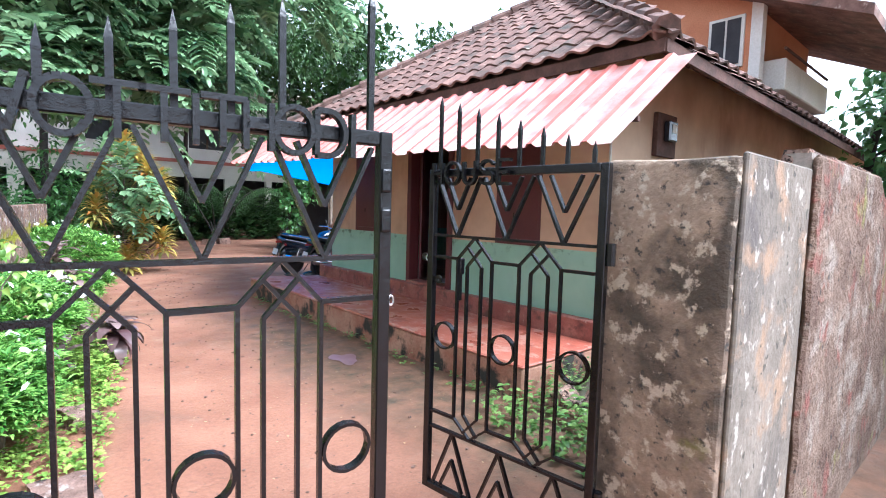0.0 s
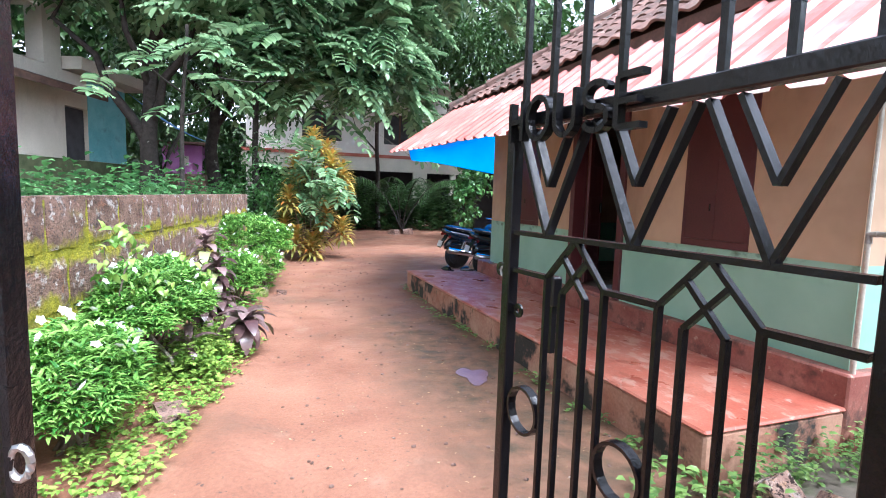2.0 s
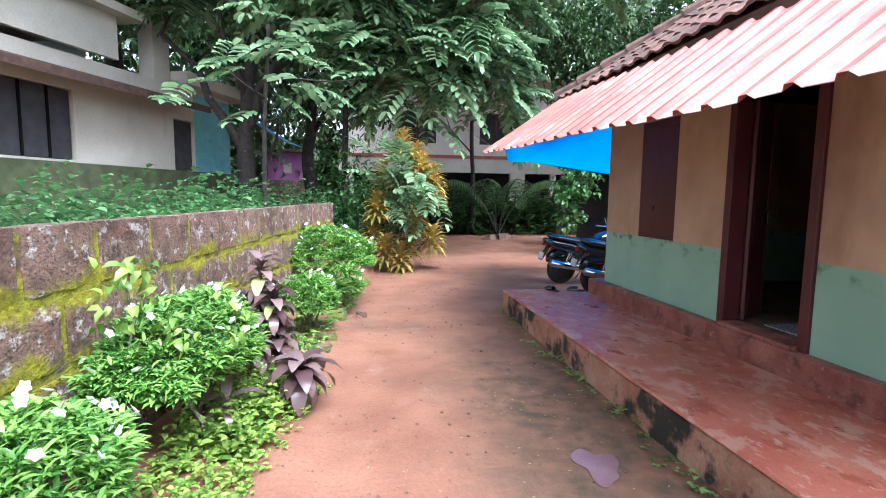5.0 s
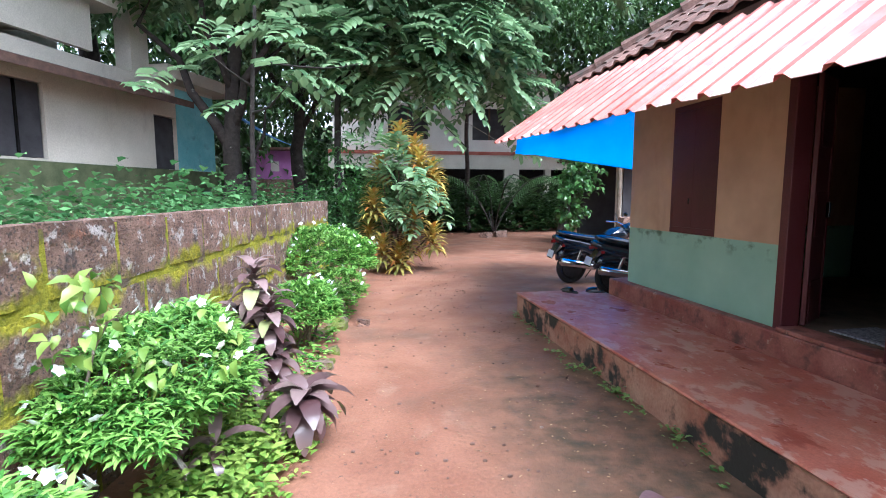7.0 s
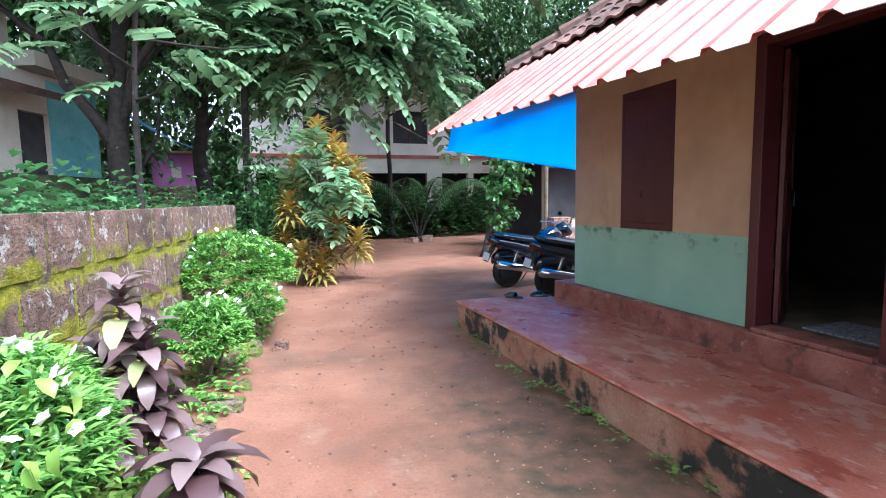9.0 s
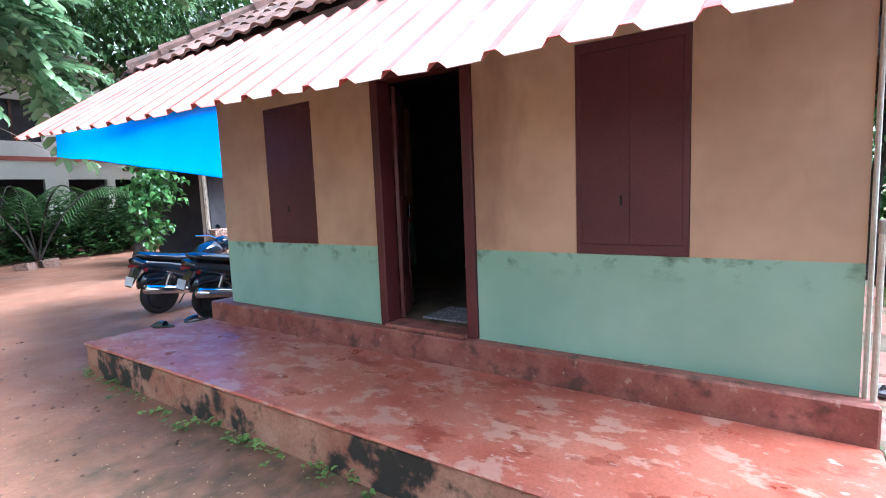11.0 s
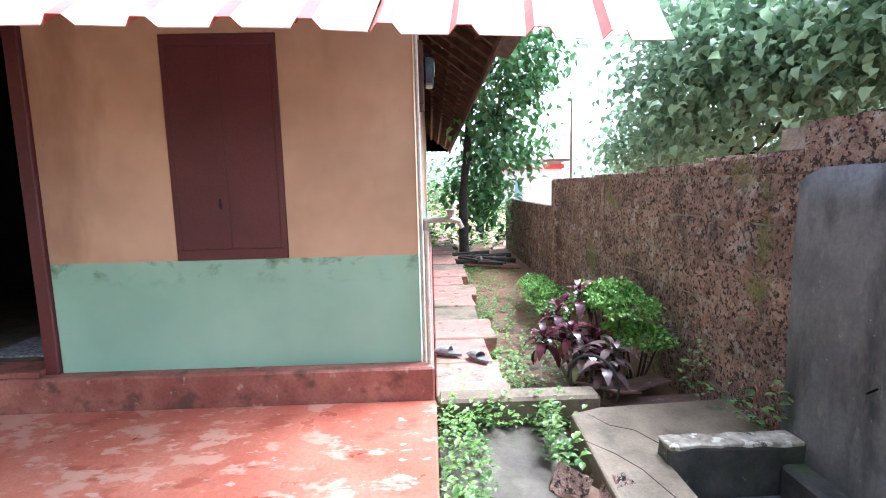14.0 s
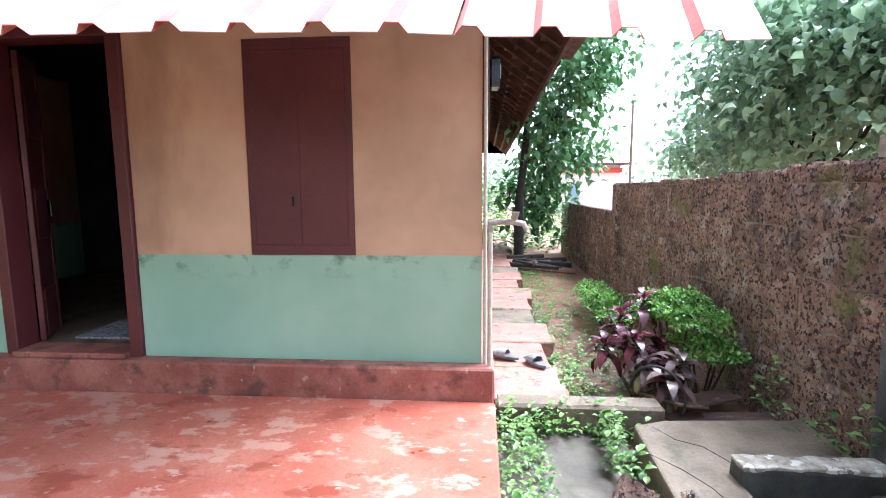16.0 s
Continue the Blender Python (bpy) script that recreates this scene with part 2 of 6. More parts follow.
M_PURPLE = surf("purple_wall", (0.42, 0.16, 0.44), (0.5, 0.22, 0.5), 2, 0.85, 0.1)
M_CEMENT = surf("damp_cement", (0.125, 0.095, 0.064), (0.215, 0.17, 0.12), 4, 0.8, 0.35, 60, stains=[((0.06, 0.065, 0.04), 3, 0.55, 0.7), ((0.09, 0.08, 0.07), 8, 0.6, 0.7)])
M_WET_CEMENT = surf("wet_black_cement", (0.03, 0.032, 0.03), (0.075, 0.075, 0.068), 6, 0.6, 0.5, 40, stains=[((0.05, 0.065, 0.03), 4, 0.52, 0.66), ((0.2, 0.19, 0.16), 16, 0.66, 0.72)])
M_BARK = surf("dark_bark", (0.02, 0.016, 0.014), (0.045, 0.037, 0.032), 8, 0.95, 0.8, 30, stains=[((0.2, 0.2, 0.17), 5, 0.66, 0.72)])
M_STEM = surf("brown_stem", (0.1, 0.075, 0.05), (0.2, 0.16, 0.12), 9, 0.9, 0.4, 50)
M_LEAF = leaf_mat("tree_leaf", (0.07, 0.16, 0.07), (0.29, 0.44, 0.23), 0.2, 0.4)
M_LEAF_TEAK = leaf_mat("heart_leaf", (0.13, 0.22, 0.13), (0.3, 0.44, 0.27), 0.32, 0.5)
M_LEAF_FAR = leaf_mat("far_leaf", (0.02, 0.055, 0.016), (0.06, 0.13, 0.035))
M_LEAF_BRIGHT = leaf_mat("bush_leaf", (0.045, 0.17, 0.03), (0.3, 0.55, 0.12), 0.22, 0.25)
M_WEED = leaf_mat("weed_leaf", (0.055, 0.15, 0.035), (0.22, 0.36, 0.1), 0.35, 0.25)
M_LEAF_LIME = leaf_mat("lime_leaf", (0.1, 0.24, 0.035), (0.34, 0.48, 0.1), 0.35, 0.25)
M_LEAF_SHRUB = leaf_mat("shrub_leaf", (0.05, 0.14, 0.05), (0.16, 0.34, 0.13), 0.25, 0.2)
M_LEAF_DARK = leaf_mat("broad_dark_leaf", (0.03, 0.1, 0.025), (0.09, 0.22, 0.06), 0.3)
M_LEAF_RED = leaf_mat("ti_leaf", (0.075, 0.035, 0.038), (0.27, 0.19, 0.18), 0.28, 0.15, (0.3, 0.33, 0.14))
M_LEAF_CRIMSON = leaf_mat("crimson_leaf", (0.05, 0.014, 0.022), (0.15, 0.04, 0.055), 0.25, 0.15, (0.2, 0.1, 0.05))
M_CROTON = leaf_mat("croton_leaf", (0.22, 0.23, 0.06), (0.72, 0.54, 0.13), 0.3, 0.25, (0.5, 0.2, 0.05))
M_PETAL = surf("white_petal", (0.85, 0.87, 0.9), (0.9, 0.9, 0.92), 5, 0.6, 0.0)


def wall_mat():
    """Peach paint above, sea-green dado below, sooty where they meet."""
    m = surf("painted_house_wall", (0.47, 0.31, 0.2), (0.54, 0.37, 0.25), 1.1, 0.75, 0.03, 2.5, stains=[((0.25, 0.13, 0.085), 1.0, 0.53, 0.76, (1, 1, 0.35)), ((0.62, 0.52, 0.42), 9, 0.72, 0.76)])
    nt = m.node_tree
    p = nt.nodes["Principled BSDF"]
    upper = p.inputs["Base Color"].links[0].from_socket
    green = ramp(nt, noise_tex(nt, 1.6), [(0.35, (0.27, 0.47, 0.36)), (0.65, (0.34, 0.55, 0.43))])
    spots = ramp(nt, noise_tex(nt, 5, 6, 0.6, (1, 1, 1.3)), [(0.52, (0, 0, 0)), (0.66, (1, 1, 1))])
    band = mix(nt, height_mask(nt, 1.02, 1.15, 0.1), spots, (0.0, 0.0, 0.0))
    green = mix(nt, band, green, (0.1, 0.17, 0.11))
    nt.links.new(mix(nt, height_mask(nt, 1.178, 1.184, 0.006, 30), upper, green), p.inputs["Base Color"])
    return m


M_WALL = wall_mat()

# ---- mesh helpers ----


def empty(name):
    return new(name)


def part(name, bm, mat, parent=None, label="", smooth=False):
    """Links a bmesh as one mesh object, under a thing or a part."""
    me = bpy.data.meshes.new(name)
    bm.to_mesh(me)
    bm.free()
    for mm in (mat if isinstance(mat, (list, tuple)) else [mat]):
        me.materials.append(mm)
    if smooth:
        me.shade_smooth()
    ob = new(name, me)
    ob.parent = parent
    if label:
        ob["label"] = label
    return ob


def box(x0, x1, y0, y1, z0, z1, bevel=0.0, bm=None, seg=1):
    bm = bm or bmesh.new()
    r = bmesh.ops.create_cube(bm, size=1.0)
    vs = r["verts"]
    bmesh.ops.scale(bm, vec=(x1 - x0, y1 - y0, z1 - z0), verts=vs)
    bmesh.ops.translate(bm, vec=((x0 + x1) / 2, (y0 + y1) / 2, (z0 + z1) / 2), verts=vs)
    if bevel:
        es = list({e for v in vs for e in v.link_edges})
        bmesh.ops.bevel(bm, geom=es, offset=bevel, segments=seg, affect="EDGES", profile=0.5)
    return bm


def bar(a, b, w, d=None, bm=None, bevel=0.0, up=(0, 0, 1)):
    """A square or flat bar from a to b, w across and d deep."""
    bm = bm or bmesh.new()
    a, b = Vector(a), Vector(b)
    t = (b - a)
    ln = t.length
    t.normalize()
    u = Vector(up)
    if abs(t.dot(u)) > 0.98:
        u = Vector((1, 0, 0))
    s = t.cross(u).normalized()
    u = s.cross(t)
    vs = bmesh.ops.create_cube(bm, size=1.0)["verts"]
    bmesh.ops.transform(bm, matrix=Matrix((s, t, u)).transposed().to_4x4() @ Matrix.Diagonal((d or w, ln, w, 1)), verts=vs)
    bmesh.ops.translate(bm, vec=(a + b) / 2, verts=vs)
    if bevel:
        bmesh.ops.bevel(bm, geom=list({e for v in vs for e in v.link_edges}), offset=bevel, segments=1, affect="EDGES", profile=0.5)
    return bm


def tube(path, radii, sides=8, bm=None, cap=True):
    """A tapered tube along a path."""
    bm = bm or bmesh.new()
    path = [Vector(p) for p in path]
    n = len(path)
    if isinstance(radii, (int, float)):
        radii = [radii] * n
    rings = []
    ref = Vector((0.31, 0.2, 0.93)).normalized()
    for i, p in enumerate(path):
        t = (path[min(i + 1, n - 1)] - path[max(i - 1, 0)]).normalized()
        s = t.cross(ref)
        if s.length < 0.05:
            s = t.cross(Vector((1, 0, 0)))
        s.normalize()
        u = s.cross(t)
        rings.append([bm.verts.new(p + radii[i] * (math.cos(k * 2 * math.pi / sides) * s + math.sin(k * 2 * math.pi / sides) * u)) for k in range(sides)])
    for r0, r1 in zip(rings, rings[1:]):
        for k in range(sides):
            bm.faces.new((r0[k], r0[(k + 1) % sides], r1[(k + 1) % sides], r1[k]))
    if cap:
        bm.faces.new(rings[0][::-1])
        bm.faces.new(rings[-1])
    return bm


def sheet_mesh(name, verts, faces, mat, parent=None, label="", smooth=False):
    me = bpy.data.meshes.new(name)
    me.from_pydata(verts, [], faces)
    me.materials.append(mat)
    if smooth:
        me.shade_smooth()
    ob = new(name, me)
    ob.parent = parent
    if label:
        ob["label"] = label
    return ob


def leaves(name, base, along, normal, length, width, mat, parent=None, label="", fold=0.18, droop=0.25, fine=True, blunt=0.68):
    """Many leaves in one mesh: each a folded blade, from base, along a direction."""
    base, along, normal = np.asarray(base, float), np.asarray(along, float), np.asarray(normal, float)
    n = len(base)
    along = along / (np.linalg.norm(along, axis=1, keepdims=True) + 1e-9)
    side = np.cross(along, normal)
    side /= np.linalg.norm(side, axis=1, keepdims=True) + 1e-9
    up = np.cross(side, along)
    L = np.broadcast_to(np.asarray(length, float).reshape(-1, 1), (n, 1))
    W = np.broadcast_to(np.asarray(width, float).reshape(-1, 1), (n, 1))
    if fine:
        m1 = base + along * L * 0.3 + up * L * droop * 0.22
        m2 = base + along * L * blunt + up * L * droop * 0.12
        tip = base + along * L - up * L * droop * 0.42
        v = np.stack([base, m1 + side * W * 0.46 + up * W * fold, m1, m1 - side * W * 0.46 + up * W * fold, m2 + side * W * 0.4 + up * W * fold * 0.8, m2, m2 - side * W * 0.4 + up * W * fold * 0.8, tip], axis=1).reshape(-1, 3)
        k = np.arange(n)[:, None] * 8
        f = np.concatenate([k + t for t in ([0, 1, 2], [0, 2, 3], [1, 4, 5], [1, 5, 2], [2, 5, 6], [2, 6, 3], [4, 7, 5], [5, 7, 6])], axis=1).reshape(-1, 3)
    else:
        mid = base + along * L * 0.5 + up * L * droop * 0.3
        tip = base + along * L - up * L * droop * 0.4
        le = mid + side * W * 0.5 + up * W * fold
        ri = mid - side * W * 0.5 + up * W * fold
        v = np.stack([base, le, mid, ri, tip], axis=1).reshape(-1, 3)
        k = np.arange(n)[:, None] * 5
        f = np.concatenate([k + [0, 1, 2], k + [0, 2, 3], k + [1, 4, 2], k + [2, 4, 3]], axis=1).reshape(-1, 3)
    me = bpy.data.meshes.new(name)
    me.vertices.add(len(v))
    me.vertices.foreach_set("co", v.ravel())
    me.loops.add(f.size)
    me.loops.foreach_set("vertex_index", f.ravel().astype(np.int32))
    me.polygons.add(len(f))
    me.polygons.foreach_set("loop_start", np.arange(0, f.size, 3, dtype=np.int32))
    me.update(calc_edges=True)
    me.materials.append(mat)
    ob = new(name, me)
    ob.parent = parent
    if label:
        ob["label"] = label
    return ob


def blades(name, base, along, normal, length, width, mat, parent=None, label="", curl=0.7, fold=0.2):
    """Broad leaves with rounded sides that arch over; each is one strip folded along its midrib."""
    base, along, normal = np.asarray(base, float), np.asarray(along, float), np.asarray(normal, float)
    n = len(base)
    L = np.broadcast_to(np.asarray(length, float).reshape(-1, 1), (n, 1))
    W = np.broadcast_to(np.asarray(width, float).reshape(-1, 1), (n, 1))
    along = along / (np.linalg.norm(along, axis=1, keepdims=True) + 1e-9)
    side = np.cross(along, normal)
    side /= np.linalg.norm(side, axis=1, keepdims=True) + 1e-9
    up = np.cross(side, along)
    rows, p = [], base.copy()
    share = [0.12, 0.42, 0.5, 0.47, 0.34, 0.05]
    for k, w in enumerate(share):
        f = k / (len(share) - 1)
        rows += [p + side * W * w + up * W * fold * w, p, p - side * W * w + up * W * fold * w]
        ang = curl * f * 1.6
        p = p + (along * math.cos(ang) - up * math.sin(ang)) * L / (len(share) - 1)
    v = np.stack(rows, axis=1).reshape(-1, 3)
    m = len(share) * 3
    faces = []
    for i in range(n):
        for k in range(len(share) - 1):
            a = i * m + k * 3
            faces += [(a, a + 3, a + 4, a + 1), (a + 1, a + 4, a + 5, a + 2)]
    return sheet_mesh(name, v.tolist(), faces, mat, parent, label, smooth=True)


rng = np.random.default_rng(7)


def unit(n):
    v = rng.normal(size=(n, 3))
    return v / np.linalg.norm(v, axis=1, keepdims=True)

# ---- ground ----


def wall_x(y):
    """The inner face of the west boundary wall, which runs slightly askew."""
    return -0.45 + 0.13 * (y - 5.1)


def ground_z(x, y):
    z = 0.02 * noise.noise((x * 0.7, y * 0.7, 0)) + 0.008 * noise.noise((x * 4, y * 4, 3))
    if x < 0.9 and y < 11.5:
        z += 0.07 * min(1, max(0, (0.78 - x) / 0.25)) * min(1, max(0, y - 2.5))
    if x > 3.0 and y < 2.6:
        z -= 0.03
    return z


def damp_earth():
    """Red earth with a dark, mossy wet strip along the veranda."""
    m = M_EARTH
    nt = m.node_tree
    p = nt.nodes["Principled BSDF"]
    col = p.inputs["Base Color"].links[0].from_socket
    s = nt.nodes.new("ShaderNodeSeparateXYZ")
    nt.links.new(nt.nodes.new("ShaderNodeNewGeometry").outputs["Position"], s.inputs[0])
    def span(sock, a, b, c, d):
        r = nt.nodes.new("ShaderNodeMapRange")
        r.inputs["From Min"].default_value, r.inputs["From Max"].default_value = a, b
        nt.links.new(sock, r.inputs[0])
        q = nt.nodes.new("ShaderNodeMapRange")
        q.inputs["From Min"].default_value, q.inputs["From Max"].default_value = c, d
        q.inputs["To Min"].default_value, q.inputs["To Max"].default_value = 1, 0
        nt.links.new(sock, q.inputs[0])
        mm = nt.nodes.new("ShaderNodeMath")
        mm.operation = "MULTIPLY"
        nt.links.new(r.outputs[0], mm.inputs[0])
        nt.links.new(q.outputs[0], mm.inputs[1])
        return mm.outputs[0]
    f = nt.nodes.new("ShaderNodeMath")
    f.operation = "MULTIPLY"
    nt.links.new(span(s.outputs[0], 1.45, 2.15, 6.0, 9.0), f.inputs[0])
    nt.links.new(span(s.outputs[1], -1.0, 1.5, 6.2, 8.6), f.inputs[1])
    g = nt.nodes.new("ShaderNodeMath")
    g.operation = "MULTIPLY"
    nt.links.new(f.outputs[0], g.inputs[0])
    nt.links.new(ramp(nt, noise_tex(nt, 2.6, 6, 0.6), [(0.34, (0.45, 0.45, 0.45)), (0.56, (1, 1, 1))]), g.inputs[1])
    damp = ramp(nt, noise_tex(nt, 7, 5), [(0.32, (0.055, 0.045, 0.026)), (0.5, (0.12, 0.07, 0.04)), (0.68, (0.19, 0.102, 0.06))])
    nt.links.new(mix(nt, g.outputs[0], col, damp), p.inputs["Base Color"])
    return m


damp_earth()
xs = np.concatenate([np.linspace(-400, -6, 14), np.arange(-5.5, 9, 0.14), np.linspace(9.5, 400, 20)])
ys = np.concatenate([np.linspace(-400, -3, 14), np.arange(-2.5, 16, 0.14), np.linspace(16.5, 400, 24)])
gv = [(x, y, ground_z(x, y)) for y in ys for x in xs]
nx = len(xs)
gf = [(j * nx + i, j * nx + i + 1, (j + 1) * nx + i + 1, (j + 1) * nx + i) for j in range(len(ys) - 1) for i in range(nx - 1)]
ground = tagged(sheet_mesh("ground", gv, gf, M_EARTH, smooth=True), "bare red earth drive, damp and mossy beside the veranda", "ground", kind="structure")

# ---- house ----


def wall_panel(name, origin, u, v, us, vs, holes, thick, mat, label="", kind="structure"):
    """A wall in the plane of u and v, with through openings; thickness goes along u x v."""
    bm = bmesh.new()
    o, u, v = Vector(origin), Vector(u), Vector(v)
    grid = {}
    def vert(i, j):
        if (i, j) not in grid:
            grid[i, j] = bm.verts.new(o + u * us[i] + v * vs[j])
        return grid[i, j]
    for i in range(len(us) - 1):
        for j in range(len(vs) - 1):
            if (i, j) not in holes:
                bm.faces.new((vert(i, j), vert(i + 1, j), vert(i + 1, j + 1), vert(i, j + 1)))
    r = bmesh.ops.extrude_face_region(bm, geom=bm.faces[:])
    n = u.cross(v).normalized() * thick
    bmesh.ops.translate(bm, vec=n, verts=[e for e in r["geom"] if isinstance(e, bmesh.types.BMVert)])
    bmesh.ops.recalc_face_normals(bm, faces=bm.faces[:])
    return tagged(part(name, bm, mat), label, "wall", kind=kind)


PZ, VZ, SILL, HEAD = 0.508, 0.306, 1.18, 2.48
# front wall: u runs along +y from 2.79, the thickness to +x needs u x v = +x
fy = [2.795, 3.572, 4.236, 4.99, 5.947, 6.697, 7.378, 8.158]
wall_panel("wall_west", (4.2, 0, 0), (0, 1, 0), (0, 0, 1), fy, [PZ, SILL, HEAD, 2.6, 3.3], {(1, 1), (3, 0), (3, 1), (3, 2), (5, 1)}, 0.22, M_WALL, "peach plaster house wall with sea-green dado")
wall_panel("wall_south", (4.42, 2.797, 0), (-1, 0, 0), (0, 0, 1), [-12.6, 0], [PZ, 3.3], set(), 0.22, M_WALL, "peach plaster side wall of the house")
wall_panel("wall_north", (4.42, 8.14, 0), (1, 0, 0), (0, 0, 1), [0, 12.6], [PZ, 3.2], set(), 0.22, M_WALL, "peach plaster far side wall of the house")
wall_panel("wall_east", (17.02, 3.01, 0), (0, 1, 0), (0, 0, 1), [0, 4.9], [PZ, 3.2], set(), -0.22, M_WALL, "rear wall of the house")
# Inner wall and ceiling carry the room's shade in their near-black colour.
wall_panel("wall_inner", (7.2, 3.01, 0), (0, 1, 0), (0, 0, 1), [0, 4.9], [PZ, 2.9], set(), 0.15, M_SHADE, "plaster wall inside the house, coloured near-black as shade")
tagged(part("ceiling", box(4.42, 17, 3.01, 7.92, 2.9, 2.95), M_SHADE), "ceiling inside the house, coloured near-black as shade", "ceiling", kind="structure")
tagged(part("plinth", box(4.09, 17.1, 2.718, 8.42, -0.05, PZ, 0.012), M_RED_PLINTH), "worn red oxide plinth under the house wall", "plinth", kind="structure")


def veranda():
    th = tagged(empty("veranda"), "low red oxide veranda with mould-blackened edge", "veranda", kind="structure")
    part("slab_face", box(2.945, 4.086, 2.72, 8.69, -0.1, VZ - 0.028, 0.015), M_VER_FACE, th, "mouldy plastered veranda edge")
    part("slab_top", box(2.93, 4.088, 2.71, 8.70, VZ - 0.027, VZ, 0.012), M_RED_FLOOR, th, "worn glossy red oxide floor")


veranda()


def window(y0, y1, name):
    th = tagged(empty(name), "closed maroon wooden window shutters", "window", kind="structure")
    z0, z1 = SILL + 0.004, HEAD - 0.004
    a, b = y0 + 0.004, y1 - 0.004
    fr = bmesh.new()
    for (p, q, r, s) in ((a, b, z0, z0 + 0.06), (a, b, z1 - 0.06, z1), (a, a + 0.035, z0 + 0.06, z1 - 0.06), (b - 0.035, b, z0 + 0.06, z1 - 0.06)):
        box(4.196, 4.3, p, q, r, s, 0.0015, fr)
    part("window_frame", fr, M_MAROON, th)
    mid = (a + b) / 2
    for p, q in ((a + 0.036, mid - 0.0008), (mid + 0.0008, b - 0.036)):
        sh = bmesh.new()
        box(4.197, 4.235, p, q, z0 + 0.062, z1 - 0.062, 0.0012, sh)
        part("shutter", sh, M_MAROON, th)
    part("bolt", tube([(4.195, mid + 0.05, z0 + 0.3), (4.195, mid + 0.05, z0 + 0.36)], 0.006), M_IRON, th, "small dark bolt")


window(3.572, 4.236, "window_1")
window(6.697, 7.378, "window_2")


def door():
    th = tagged(empty("door_1"), "open maroon wooden door into a dark room", "door", kind="structure")
    fr = bmesh.new()
    box(4.17, 4.34, 4.994, 5.078, PZ, 2.596, 0.006, fr)
    box(4.17, 4.34, 5.862, 5.943, PZ, 2.596, 0.006, fr)
    box(4.17, 4.34, 5.078, 5.862, 2.516, 2.596, 0.006, fr)
    part("door_frame", fr, M_MAROON, th)
    part("threshold", box(4.12, 4.34, 5.08, 5.86, PZ, PZ + 0.035, 0.006), M_RED_PLINTH, th, "worn red threshold")
    lf = bmesh.new()
    box(4.345, 4.72, 5.825, 5.86, PZ + 0.04, 2.5, 0.004, lf)
    for z in (0.55, 1.25, 1.95):
        box(4.39, 4.68, 5.818, 5.826, z, z + 0.35, 0.004, lf)
    for v in lf.verts:
        v.co = Vector((4.345, 5.855, 0)) + Matrix.Rotation(radians(30), 3, "Z") @ (v.co - Vector((4.345, 5.855, 0)))
    leaf = part("door_leaf", lf, M_MAROON, th, "open door leaf in shadow")
    part("door_edge", box(4.66, 4.685, 6.0, 6.035, PZ + 0.04, 2.5, 0.003), M_MAROON, leaf, "maroon door edge")
    part("door_handle", box(4.62, 4.64, 5.94, 5.97, 1.4, 1.52, 0.004), M_IRON, leaf)


door()
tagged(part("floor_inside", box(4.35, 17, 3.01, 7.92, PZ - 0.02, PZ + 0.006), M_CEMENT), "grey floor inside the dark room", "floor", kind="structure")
tagged(part("door_mat", box(4.5, 4.95, 5.12, 5.75, PZ + 0.007, PZ + 0.022, 0.006), surf("speckled_mat", (0.12, 0.13, 0.16), (0.4, 0.42, 0.46), 40, 0.95, 0.5)), "speckled grey door mat inside the doorway", "mat")

# ---- roofs ----
EX, EY0, EY1, EZ, TAN = 3.72, 2.07, 8.85, 2.98, 0.7
APX = (EX + 3.435, 5.415, EZ + 3.435 * TAN)


def tile_mesh():
    """One interlocking clay tile, 0.25 wide and 0.38 long, rolled on one side."""
    bm = bmesh.new()
    us = np.linspace(0, 1, 8)
    prof = [0.0, 0.012, 0.03, 0.036, 0.028, 0.008, 0.0, 0.0]
    rows = []
    for v, lift in ((0.0, 0.022), (0.38, 0.0)):
        rows.append([bm.verts.new((0.255 * u, v, lift + h)) for u, h in zip(us, prof)])
    low = [bm.verts.new((0.255 * u, 0.0, h)) for u, h in zip(us, prof)]
    for i in range(7):
        bm.faces.new((rows[0][i], rows[0][i + 1], rows[1][i + 1], rows[1][i]))
        bm.faces.new((low[i], low[i + 1], rows[0][i + 1], rows[0][i]))
    me = bpy.data.meshes.new("tile")
    bm.to_mesh(me)
    bm.free()
    me.materials.append(M_TILE)
    return me


TILE = tile_mesh()


